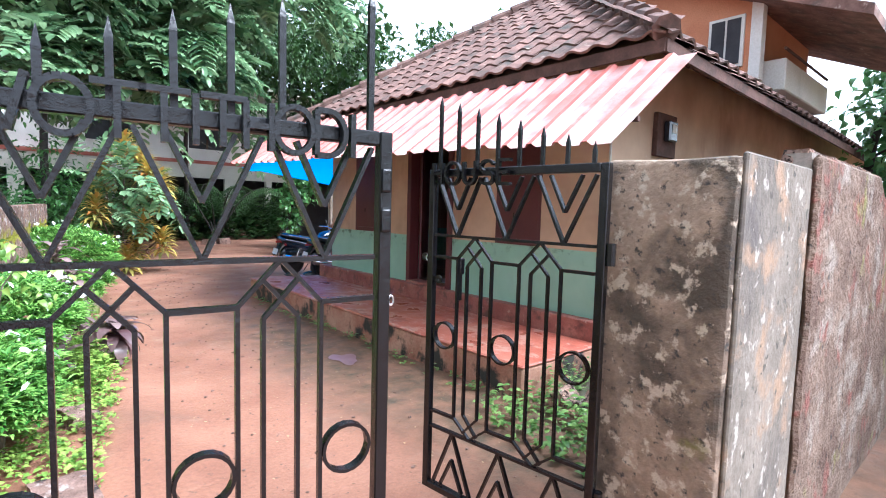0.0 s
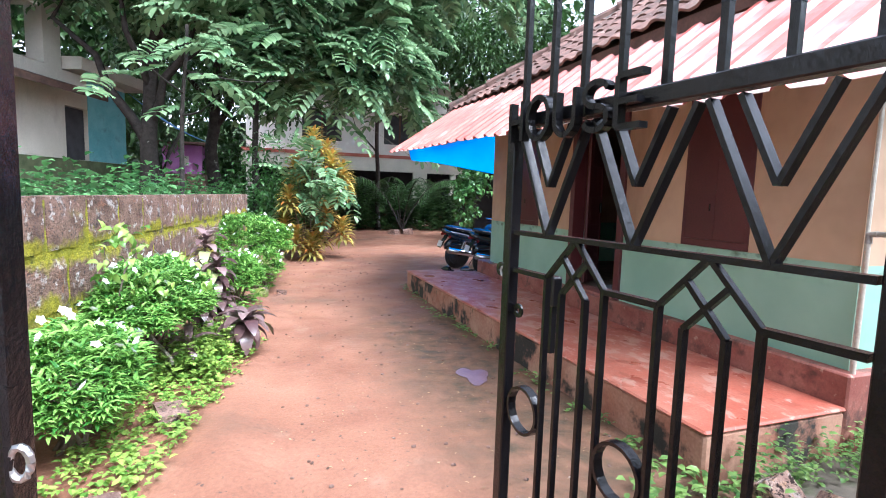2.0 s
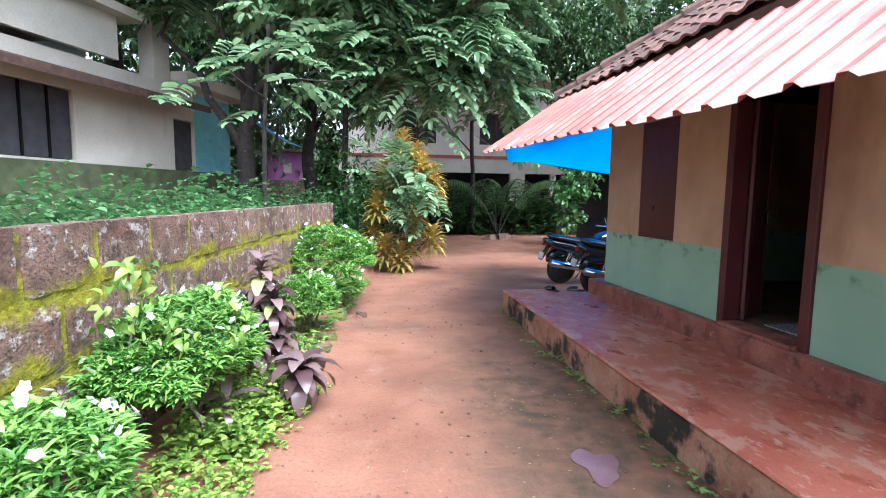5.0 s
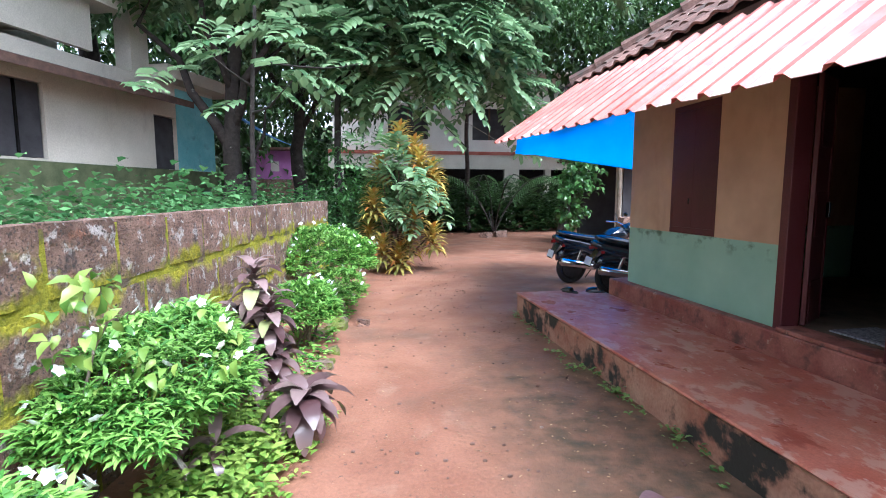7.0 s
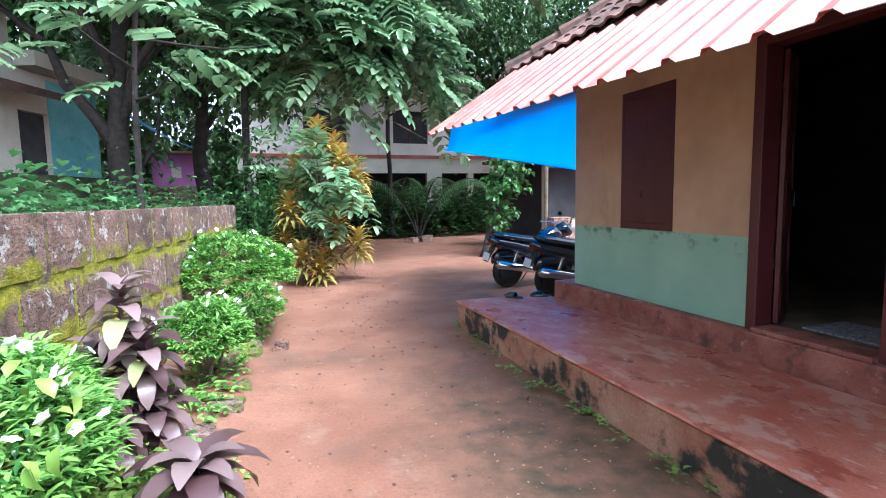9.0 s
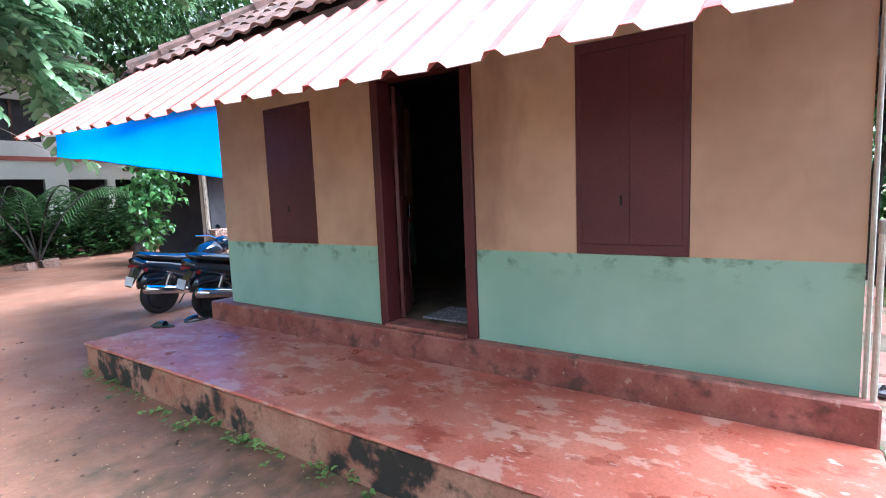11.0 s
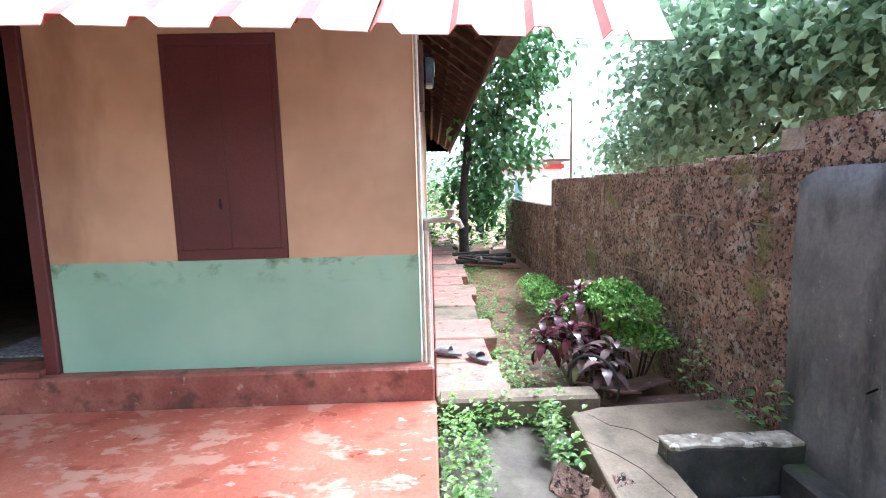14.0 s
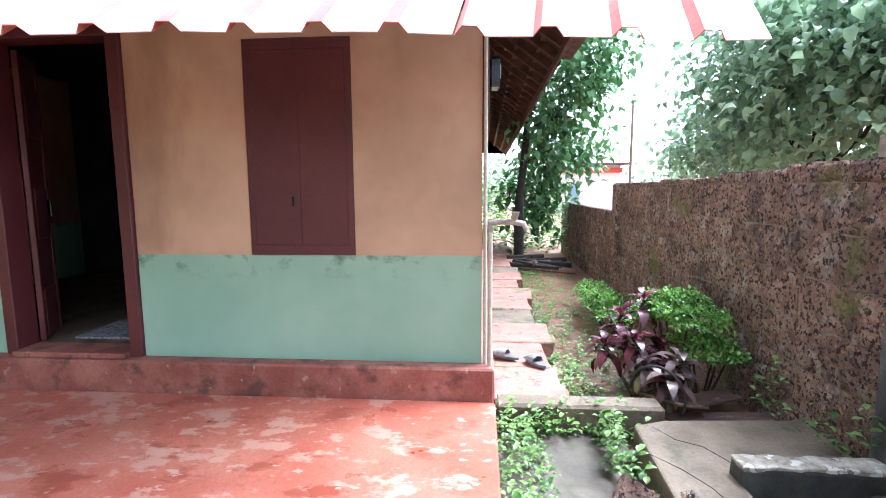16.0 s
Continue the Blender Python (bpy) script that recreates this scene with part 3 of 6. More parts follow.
def roof_face(parent, e0, e1, inward, clip0, clip1, top, tiles=True, name="tile"):
    """Tiles on one slope from the eave line e0-e1; clip0, clip1: how far the ends draw in for each metre inward."""
    e0, e1, inward = Vector(e0), Vector(e1), Vector(inward).normalized()
    along = (e1 - e0)
    ln = along.length
    along.normalize()
    slope = (inward + Vector((0, 0, TAN))).normalized()
    nrm = along.cross(slope)
    if nrm.z < 0:
        nrm = -nrm
    rot = Matrix((along, slope, nrm)).transposed().to_4x4()
    step = 0.31
    flat = math.sqrt(1 + TAN * TAN)
    verts, faces = [], []
    r = 0
    while True:
        s = r * step / flat
        if s > top:
            break
        a, b = clip0 * s, ln - clip1 * s
        u = a - (a % 0.25)
        while u < b - 0.05:
            loc = e0 + along * u + slope * (r * step) + nrm * (0.004 * math.sin(u * 13 + r * 7))
            mtx = Matrix.Translation(loc) @ rot @ Matrix.Rotation(0.015 * math.sin(u * 31 + r * 3), 4, "Z")
            if tiles:
                ob = new(name, TILE)
                ob.parent, ob.matrix_basis = parent, mtx
            else:
                k = len(verts)
                verts += [tuple(mtx @ v.co) for v in TILE.vertices]
                faces += [tuple(k + i for i in p.vertices) for p in TILE.polygons]
            u += 0.25
        r += 1
    if not tiles:
        tagged(sheet_mesh("tiles", verts, faces, M_TILE, parent), kind="stuff")


def main_roof():
    th = tagged(empty("tiled_roof"), "hipped roof of weathered clay tiles", "roof", kind="structure")
    X1 = 17.4
    c = [Vector((EX, EY0, EZ)), Vector((EX, EY1, EZ)), Vector((X1, EY1, EZ - 0.1)), Vector((X1, EY0, EZ - 0.3)), Vector(APX), Vector((X1, 5.415, APX[2]))]
    bm = bmesh.new()
    vs = [bm.verts.new(p - Vector((0, 0, 0.03))) for p in c]
    for f in ((0, 4, 1), (0, 3, 5, 4), (1, 4, 5, 2), (2, 5, 3)):
        bm.faces.new([vs[i] for i in f])
    r = bmesh.ops.extrude_face_region(bm, geom=bm.faces[:])
    bmesh.ops.translate(bm, vec=(0, 0, -0.03), verts=[e for e in r["geom"] if isinstance(e, bmesh.types.BMVert)])
    part("roof_boarding", bm, M_WOOD_DARK, th, "dark underside boarding")
    rid = bmesh.new()
    for a, b in ((c[0], c[4]), (c[1], c[4]), (c[4], c[5])):
        n = int((b - a).length / 0.36)
        for i in range(n):
            p, q = a.lerp(b, i / n), a.lerp(b, (i + 1.12) / n)
            tube([p + Vector((0, 0, 0.03)), q + Vector((0, 0, 0.02))], [0.115, 0.085], 8, rid)
    part("ridge_tiles", rid, M_TILE, th, "rounded ridge tiles, mossy")
    ft = bmesh.new()
    bar(c[0] - Vector((0, 0, 0.09)), c[1] - Vector((0, 0, 0.09)), 0.1, 0.03, ft)
    bar(c[0] - Vector((0, 0, 0.09)), c[3] - Vector((0, 0, 0.09)), 0.1, 0.03, ft)
    part("fascia", ft, M_WOOD_DARK, th)
    for i in range(34):
        x = 4.3 + i * 0.38
        part("rafter", bar((x, EY0 + 0.03, EZ - 0.12 - 0.0145 * (x - 4)), (x, 2.8, EZ - 0.12 + 0.75 * TAN - 0.0145 * (x - 4)), 0.07, 0.045), M_WOOD_DARK, th)
    for k in range(3):
        d = 0.16 + 0.2 * k
        part("batten", bar((EX + d, EY0 + d, EZ - 0.075 + d * TAN), (X1 - 0.1, EY0 + d, EZ - 0.37 + d * TAN), 0.02, 0.05), M_WOOD_DARK, th)
    for i in range(12):
        y = 2.3 + i * 0.56
        part("rafter", bar((EX + 0.03, y, EZ - 0.12), (4.25, y, EZ - 0.12 + 0.5 * TAN), 0.07, 0.045), M_WOOD_DARK, th)
    return th


ROOF = main_roof()


def awning():
    th = tagged(empty("awning"), "faded red corrugated metal awning over the veranda", "awning", kind="structure")
    a0, a1 = Vector((2.80, 1.95, 2.03)), Vector((2.56, 8.52, 2.18))
    b0, b1 = Vector((3.66, 1.80, 2.76)), Vector((3.66, 8.6, 2.93))
    n = 7
    pitch = 1.0 / (n * 4)
    up = Vector((-0.62, 0, 0.78))
    for s in range(n):
        verts, faces, mats = [], [], []
        for r in range(4):
            u0 = (s * 4 + r) * pitch
            for du, h in ((0.0, 0.0), (0.58, 0.0), (0.68, 0.03), (0.86, 0.03), (0.96, 0.0)):
                u = u0 + du * pitch
                wob = 0.006 * math.sin(u * 60) + 0.012 * math.sin(u * 17 + 1)
                for w in (0.0, 0.5, 1.0):
                    p = a0.lerp(a1, u).lerp(b0.lerp(b1, u), w)
                    if w == 0:
                        p = p - Vector((0.85, 0, 0.75)) * wob
                    verts.append(p + up * (h + 0.0015 * s % 0.003))
        cols = len(verts) // 3
        for i in range(cols - 1):
            for w in (0, 1):
                faces.append((i * 3 + w, (i + 1) * 3 + w, (i + 1) * 3 + w + 1, i * 3 + w + 1))
                mats.append(1 if i % 5 in (1, 2, 3) else 0)
        ob = sheet_mesh("metal_sheet", [tuple(v) for v in verts], faces, M_SHEET, th)
        ob.data.materials.append(M_SHEET_RIB)
        ob.data.polygons.foreach_set("material_index", mats)
        so = ob.modifiers.new("thickness", "SOLIDIFY")
        so.thickness = 0.004
    for i in range(1, 8):
        u = (i + 0.5) / 8
        p, q = a0.lerp(a1, u), b0.lerp(b1, u)
        part("rafter", bar(p.lerp(q, 0.2) - Vector((0, 0, 0.045)), q + Vector((0.6, 0, 0.45)), 0.05, 0.035), M_WOOD_DARK, th)
    part("purlin", bar(a0.lerp(b0, 0.3) - Vector((0, 0, 0.035)), a1.lerp(b1, 0.3) - Vector((0, 0, 0.035)), 0.035, 0.035), M_WOOD_DARK, th)


awning()


def tarp():
    bm = bmesh.new()
    far0, far1, near0, near1 = Vector((3.97, 11.96, 2.40)), Vector((6.9, 12.0, 2.03)), Vector((2.85, 8.5, 2.36)), Vector((5.2, 8.5, 3.1))
    n = 14
    g = [[bm.verts.new(near0.lerp(near1, i / n).lerp(far0.lerp(far1, i / n), j / n) - Vector((0, 0, 0.14 * math.sin(math.pi * j / n) + 0.02 * math.sin(i * 2.1) * math.sin(math.pi * j / n)))) for i in range(n + 1)] for j in range(n + 1)]
    for j in range(n):
        for i in range(n):
            bm.faces.new((g[j][i], g[j][i + 1], g[j + 1][i + 1], g[j + 1][i]))
    ob = tagged(part("tarpaulin", bm, M_TARP, smooth=True), "bright blue tarpaulin stretched over the parking place", "tarpaulin")
    so = ob.modifiers.new("thickness", "SOLIDIFY")
    so.thickness = 0.003
    part("hem", tube([far0, far0.lerp(far1, 0.5) - Vector((0, 0, 0.004)), far1], 0.008, 6), M_TARP, ob, "rolled hem")
    part("rope", tube([far0, Vector((3.3, 13.6, 3.2))], 0.004, 5), M_STEM, ob, "thin tie rope")


tarp()


def upper_storey():
    th = tagged(empty("upper_storey"), "orange upper room with a white balcony box above the roof", "house", kind="structure")
    part("wall", box(7.0, 9.6, 2.55, 5.4, 3.37, 5.2), M_ORANGE, th, "orange plaster wall")
    part("corner_post", box(6.97, 7.12, 2.42, 2.549, 3.31, 4.4), M_WHITE, th, "pale grey corner post")
    part("balcony", box(7.3, 9.45, 2.22, 2.54, 3.2, 3.6, 0.015), M_WHITE, th, "white sheet balcony box")
    bm = bmesh.new()
    vs = [bm.verts.new(p) for p in ((6.7, 1.3, 3.72), (10.2, 1.3, 3.72), (10.2, 6.2, 5.9), (6.7, 6.2, 5.9))]
    bm.faces.new(vs)
    r = bmesh.ops.extrude_face_region(bm, geom=bm.faces[:])
    bmesh.ops.translate(bm, vec=(0, 0, 0.12), verts=[e for e in r["geom"] if isinstance(e, bmesh.types.BMVert)])
    bmesh.ops.recalc_face_normals(bm, faces=bm.faces[:])
    part("roof", bm, M_TILE, th, "dark tiled roof slope")
    w = part("window", box(6.96, 6.998, 2.62, 3.05, 3.5, 4.15), M_WHITE, th, "pale window")
    part("pane", box(6.945, 6.958, 2.66, 2.82, 3.54, 4.11), M_SHADE, w)
    part("pane", box(6.945, 6.958, 2.85, 3.01, 3.54, 4.11), M_SHADE, w)
    part("rail", tube([(7.3, 2.24, 3.72), (9.45, 2.24, 3.72)], 0.02, 6), M_WOOD_DARK, th)


upper_storey()

# ---- boundary walls ----


def block_mesh(name, w, d, h, mat, seed):
    """A rough-hewn laterite block with its front at x = 0, worn edges."""
    bm = box(-d, 0, -w / 2, w / 2, -h / 2, h / 2)
    bmesh.ops.subdivide_edges(bm, edges=[e for e in bm.edges], cuts=4, use_grid_fill=True)
    for v in bm.verts:
        k = Vector(v.co) * 11 + Vector((seed * 3.1, 0, 0))
        corner = (abs(abs(v.co.y) - w / 2) < 1e-4) + (abs(abs(v.co.z) - h / 2) < 1e-4)
        v.co += Vector((-0.007 * corner + 0.013 * noise.noise(k), 0.008 * noise.noise(k + Vector((9, 0, 0))), 0.01 * noise.noise(k + Vector((0, 9, 0)))))
    me = bpy.data.meshes.new(name)
    bm.to_mesh(me)
    bm.free()
    me.materials.append(mat)
    return me


def block_wall(th, p0, p1, z0, tops, thick, mat, course, length, side=1, seed=0, joint=0.025):
    """Courses of laterite blocks along p0-p1 on one face; tops: wall height along the run as (share, z)."""
    p0, p1 = Vector((*p0, 0)), Vector((*p1, 0))
    run = p1 - p0
    ln = run.length
    run.normalize()
    nrm = Vector((run.y, -run.x, 0)) * side
    yaw = math.atan2(nrm.y, nrm.x)
    meshes = [block_mesh("block", length, thick * 0.45, course, mat, seed + i) for i in range(4)]
    def top(s):
        z = tops[0][1]
        for sh, zz in tops:
            if s >= sh:
                z = zz
        return z
    row = 0
    zmax = max(z for _, z in tops)
    while z0 + row * (course + joint) < zmax:
        z = z0 + row * (course + joint)
        s = -length * (0.5 if row % 2 else 0)
        k = 0
        while s < ln:
            a, b = max(s, 0), min(s + length, ln)
            zt = min(z + course, top((a + b) / 2 / ln))
            if b - a > 0.06 and zt - z > 0.025:
                ob = new("block", meshes[(k * 7 + row * 3) % 4])
                ob.parent = th
                c = p0 + run * ((a + b) / 2)
                ob.matrix_basis = Matrix.Translation((c.x, c.y, (z + zt) / 2)) @ Matrix.Rotation(yaw, 4, "Z") @ Matrix.Diagonal((1, (b - a) / length, (zt - z) / course, 1))
            s += length + joint * 0.8
            k += 1
        row += 1


def west_wall():
    th = tagged(empty("wall_boundary_west"), "laterite block boundary wall with yellow-green moss in its joints", "wall", kind="structure")
    y0, y1 = -3.0, 11.75
    bm = bmesh.new()
    t = 0.3
    cs = [(wall_x(y0) - 0.016, y0), (wall_x(y1) - 0.016, y1), (wall_x(y1) - t, y1 + 0.02), (wall_x(y0) - t, y0)]
    lo = [bm.verts.new((x, y, -0.1)) for x, y in cs]
    hi = [bm.verts.new((x, y, 1.44)) for x, y in cs]
    bm.faces.new(hi)
    for i in range(4):
        bm.faces.new((lo[i], lo[(i + 1) % 4], hi[(i + 1) % 4], hi[i]))
    bm.faces.ensure_lookup_table()
    for k, f in enumerate(bm.faces):
        f.material_index = 0 if k == 1 else 1
    part("mortar", bm, [M_MOSS, M_LATERITE_MOSSY], th, "mossy mortar bed")
    block_wall(th, (wall_x(2.0), 2.0), (wall_x(y1), y1), -0.03, [(0, 1.5)], t, M_LATERITE_MOSSY, 0.335, 0.5, 1, 3, 0.05)
    return th


west_wall()


def front_wall():
    th = tagged(empty("wall_boundary_south"), "rough red laterite boundary wall, stepped along its top", "wall", kind="structure")
    part("mortar", box(2.305, 3.86, 0.745, 0.842, -0.1, 1.84), M_MORTAR, th)
    part("mortar", box(3.86, 8.5, 0.745, 0.848, -0.1, 1.62), M_MORTAR, th)
    part("mortar", box(8.5, 13.6, 0.745, 0.848, -0.1, 1.2), M_MORTAR, th)
    block_wall(th, (2.305, 0.86), (13.6, 0.86), -0.06, [(0, 1.86), (0.118, 1.73), (0.19, 1.7), (0.28, 1.665), (0.4, 1.64), (0.549, 1.22)], 0.2, M_LATERITE_RED, 0.27, 0.45, -1, 11, 0.009)
    face = box(2.305, 13.6, 0.71, 0.744, -0.1, 1.83, 0.015)
    bmesh.ops.subdivide_edges(face, edges=[e for e in face.edges if e.calc_length() > 0.5], cuts=24, use_grid_fill=True)
    for v in face.verts:
        if v.co.x > 3.86:
            v.co.z = min(v.co.z, 1.6 if v.co.x < 8.5 else 1.2)
        v.co += 0.012 * Vector((0, noise.noise(v.co * 6), noise.noise(v.co * 4 + Vector((0, 7, 0)))))
    part("outer_render", face, M_OUTER, th, "crumbling red-brown render with moss")
    patch = box(2.31, 3.64, 0.862, 0.898, -0.1, 1.64)
    bmesh.ops.subdivide_edges(patch, edges=patch.edges[:], cuts=9, use_grid_fill=True)
    for v in patch.verts:
        edge = max(0.0, v.co.x - 3.45) / 0.19
        v.co.x += 0.025 * noise.noise(v.co * 3) * edge
        v.co.z -= 0.07 * edge * edge if v.co.z > 1.5 else 0.0
        v.co.y += 0.006 * noise.noise(v.co * 4)
    part("plaster_patch", patch, M_BLACK_PLASTER, th, "blackened cement plaster", smooth=True)
    part("nail", tube([(3.12, 0.89, 0.72), (3.1, 0.955, 0.71)], 0.005), M_IRON, th, "rusty nail")
    part("end_pier", box(8.42, 8.66, 0.68, 0.91, -0.1, 1.63, 0.02), M_LATERITE_RED, th)


front_wall()


def gate_pillar(x0, x1, pale):
    th = tagged(empty("gate_pillar"), "weathered plastered gate pillar with lichen and mould", "pillar", kind="structure")
    bm = box(x0, x1, 0.75, 1.2, -0.1, 1.76, 0.02, None, 2)
    bmesh.ops.subdivide_edges(bm, edges=bm.edges[:], cuts=6, use_grid_fill=True)
    for v in bm.verts:
        v.co += 0.008 * Vector((noise.noise(v.co * 5), noise.noise(v.co * 5 + Vector((7, 0, 0))), noise.noise(v.co * 5 + Vector((0, 7, 0)))))
    part("shaft", bm, M_PILLAR, th, smooth=True)
    if pale:
        part("plaster_face", box(x0 + 0.03, x1 - 0.02, 0.732, 0.75, -0.1, 1.77, 0.006), M_PILLAR_PALE, th, "pale grey cement plaster")


gate_pillar(1.5, 2.3, True)
gate_pillar(-0.85, -0.345, False)

# ---- gates ----


def ring(c, r, w, d, bm, n=20):
    vs = []
    for k in range(n):
        a = 2 * math.pi * k / n
        cs, sn = math.cos(a), math.sin(a)
        vs.append([bm.verts.new((c[0] + rr * cs, dd, c[1] + rr * sn)) for rr, dd in ((r, -d / 2), (r, d / 2), (r - w, d / 2), (r - w, -d / 2))])
    for k in range(n):
        a, b = vs[k], vs[(k + 1) % n]
        for i in range(4):
            bm.faces.new((a[i], a[(i + 1) % 4], b[(i + 1) % 4], b[i]))
    return bm


def letter(ch, h=0.096):
    """An iron letter of bent flat bar, in x and z; returns the mesh and its width."""
    bm = bmesh.new()
    w, d = 0.022, 0.012
    count = [0]
    def st(a, b):
        count[0] += 1
        bar((a[0], 0, a[1]), (b[0], 0, b[1]), w - 0.0016 * (count[0] % 2), d, bm, up=(0, 1, 0))
    def arc(cx, cz, rx, rz, a0, a1, n=12):
        pts = [(cx + rx * math.cos(math.radians(a0 + (a1 - a0) * i / n)), cz + rz * math.sin(math.radians(a0 + (a1 - a0) * i / n))) for i in range(n + 1)]
        for p, q in zip(pts, pts[1:]):
            st(p, q)
    wd = 0.07
    if ch == "V":
        st((0, h), (0.045, 0)), st((0.045, 0), (0.07, h))
    elif ch == "O":
        arc(0.04, h / 2, 0.04, h / 2, 0, 360, 20)
        wd = 0.08
    elif ch == "T":
        st((0.03, 0), (0.03, h)), st((-0.01, h), (0.075, h))
        wd = 0.065
    elif ch == "I":
        st((0.01, 0), (0.01, h))
        wd = 0.02
    elif ch == "H":
        st((0, 0), (0, h)), st((0.05, 0), (0.05, h)), st((0, h / 2), (0.05, h / 2))
        wd = 0.05
    elif ch == "D":
        st((0, 0), (0, h)), st((0, 0), (0.03, 0)), st((0, h), (0.03, h)), arc(0.025, h / 2, 0.04, h / 2, -90, 90)
        wd = 0.065
    elif ch == "U":
        st((0, h), (0, 0.035)), st((0.065, h), (0.065, 0.035)), arc(0.0325, 0.035, 0.0325, 0.035, 180, 360, 8)
    elif ch == "S":
        arc(0.035, h * 0.75, 0.033, h * 0.25, 20, 270, 10), arc(0.035, h * 0.25, 0.033, h * 0.25, 90, -160, 10)
    elif ch == "E":
        st((0, 0), (0, h)), st((0, 0), (0.06, 0)), st((0, h / 2), (0.05, h / 2)), st((0, h), (0.06, h))
        wd = 0.06
    return bm, wd


M_HASP = surf("bare_steel", (0.35, 0.35, 0.36), (0.5, 0.5, 0.5), 12, 0.35, 0.1, metal=0.9)


def gate_leaf(word, start, gap, flip, label, latch, W):
    """A leaf W wide in x and z, outer face to -y; flip: free edge at x = 0."""
    Z0, Z1 = 0.22, 1.745
    WI = W - 0.08
    th = tagged(empty("gate_leaf"), label, "gate", group="leaves of the gate")
    f = 0.0165
    for a, b in (((f, 0, Z0), (f, 0, Z1)), ((W - f, 0, Z0), (W - f, 0, Z1)), ((0.0335, 0, Z0 + f), (W - 0.0335, 0, Z0 + f)), ((0.0335, 0, Z1 - f), (W - 0.0335, 0, Z1 - f))):
        part("frame_bar", bar(a, b, 0.033, 0.033, None, 0.003), M_IRON, th)
    zm, zh, zl, zb = 1.445, 1.345, 0.605, 0.53
    for z in (zm, zb):
        part("cross_bar", bar((0.04, 0, z), (W - 0.04, 0, z), 0.0115, 0.022), M_IRON, th)
    for i in range(8):
        if latch and i == 1:
            continue
        # the spikes fall away from the free edge towards the hinge
        x, h = 0.054 + i * (W - 0.118) / 7, 0.285 - 0.035 * i
        x = x if flip else W - x
        sp = bar((x, 0, Z1 - 0.01), (x, 0, Z1 + h), 0.014, 0.014)
        bmesh.ops.create_cone(sp, segments=4, radius1=0.011, radius2=0.001, depth=0.04, matrix=Matrix.Translation((x, 0, Z1 + h + 0.02)) @ Matrix.Rotation(math.pi / 4, 4, "Z"))
        part("spike", sp, M_IRON, th)
    for i in range(3):
        a, b = 0.04 + i * WI / 3, 0.04 + (i + 1) * WI / 3
        c = (a + b) / 2
        for p, q in (((a + 0.01, Z1 - 0.04), (c, zm)), ((b - 0.01, Z1 - 0.04), (c, zm)), ((a + 0.075 * W, Z1 - 0.04), (c, zm + 0.12)), ((b - 0.075 * W, Z1 - 0.04), (c, zm + 0.12))):
            part("flat_bar", bar((p[0], 0, p[1]), (q[0], 0, q[1]), 0.024 if p[0] < q[0] else 0.0215, 0.0095, up=(0, 1, 0)), M_IRON, th)
        for p, q in (((a + 0.02, Z0 + 0.04), (c, zb)), ((b - 0.02, Z0 + 0.04), (c, zb)), ((a + 0.075 * W, Z0 + 0.04), (c, zb - 0.13)), ((b - 0.075 * W, Z0 + 0.04), (c, zb - 0.13))):
            part("flat_bar", bar((p[0], 0, p[1]), (q[0], 0, q[1]), 0.02 if p[0] < q[0] else 0.0175, 0.011, up=(0, 1, 0)), M_IRON, th)
    def rod(p, q):
        part("rod", bar((p[0], 0, p[1]), (q[0], 0, q[1]), 0.016 if abs(p[0] - q[0]) < 1e-6 else (0.0145 if p[0] < q[0] else 0.013), 0.0095, up=(0, 1, 0)), M_IRON, th)
    for u in (0.04 + 0.173 * WI, 0.04 + 0.587 * WI):
        o0, o1, i0, i1, c = u, u + 0.24 * WI, u + 0.07 * WI, u + 0.17 * WI, u + 0.12 * WI
        for x in (o0, o1):
            rod((x, zl), (x, zh)), rod((x, zh), (c, zm)), rod((x, zl), (c, zb))
        for x, far in ((i0, c + 0.05 * WI), (i1, c - 0.05 * WI)):
            rod((x, zl + 0.03), (x, zh - 0.03)), rod((x, zh - 0.03), (far, zh + 0.055)), rod((x, zl + 0.03), (far, zl - 0.055))
    for a, b in ((0.04, 0.04 + 0.173 * WI), (0.04 + 0.413 * WI, 0.04 + 0.587 * WI), (W - 0.04 - 0.173 * WI, W - 0.04)):
        for z in (zh, zl):
            part("cross_bar", bar((a, 0, z), (b, 0, z), 0.012, 0.018), M_IRON, th)
        part("ring", ring(((a + b) / 2, 0.98), min(0.065, (b - a) / 2 - 0.004), 0.008, 0.024, bmesh.new()), M_IRON, th)
    x = start
    for ch in word:
        bm, wd = letter(ch)
        bmesh.ops.translate(bm, vec=(x, -0.034, Z1 - 0.07), verts=bm.verts[:])
        part("letter", bm, M_IRON, th, "black iron letter")
        x += wd + gap
    edge = 0.0 if flip else W
    s = 1 if flip else -1
    if latch:
        for z in (1.505, 1.6):
            part("lock_plate", box(W - 0.033, W - 0.006, -0.03, -0.0185, z, z + 0.058, 0.006, None, 2), M_IRON, th)
    part("hasp", tube([(edge - s * 0.004 + 0.007 * math.cos(a), -0.012, 1.335 + 0.012 * math.sin(a)) for a in np.linspace(0, 6.28, 14)], 0.003, 6), M_HASP, th, "bare metal hasp ring")
    if not latch:
        for c, z in ((edge - s * 0.03, 1.337), (edge + s * 0.062, 1.238)):
            lug = ring((c, z), 0.019, 0.012, 0.006, bmesh.new(), 14)
            bar((c + (s if c < edge else -s) * 0.014, 0, z), (edge + (0.033 * s if c > edge else 0), 0, z), 0.0055, 0.026, lug, up=(0, 1, 0))
            part("lug", lug, M_IRON, th, "iron lug with a hole")
        db = bar((0.165, 0.03, 1.345), (0.165, 0.03, 1.27), 0.032, 0.03, None, 0.004)
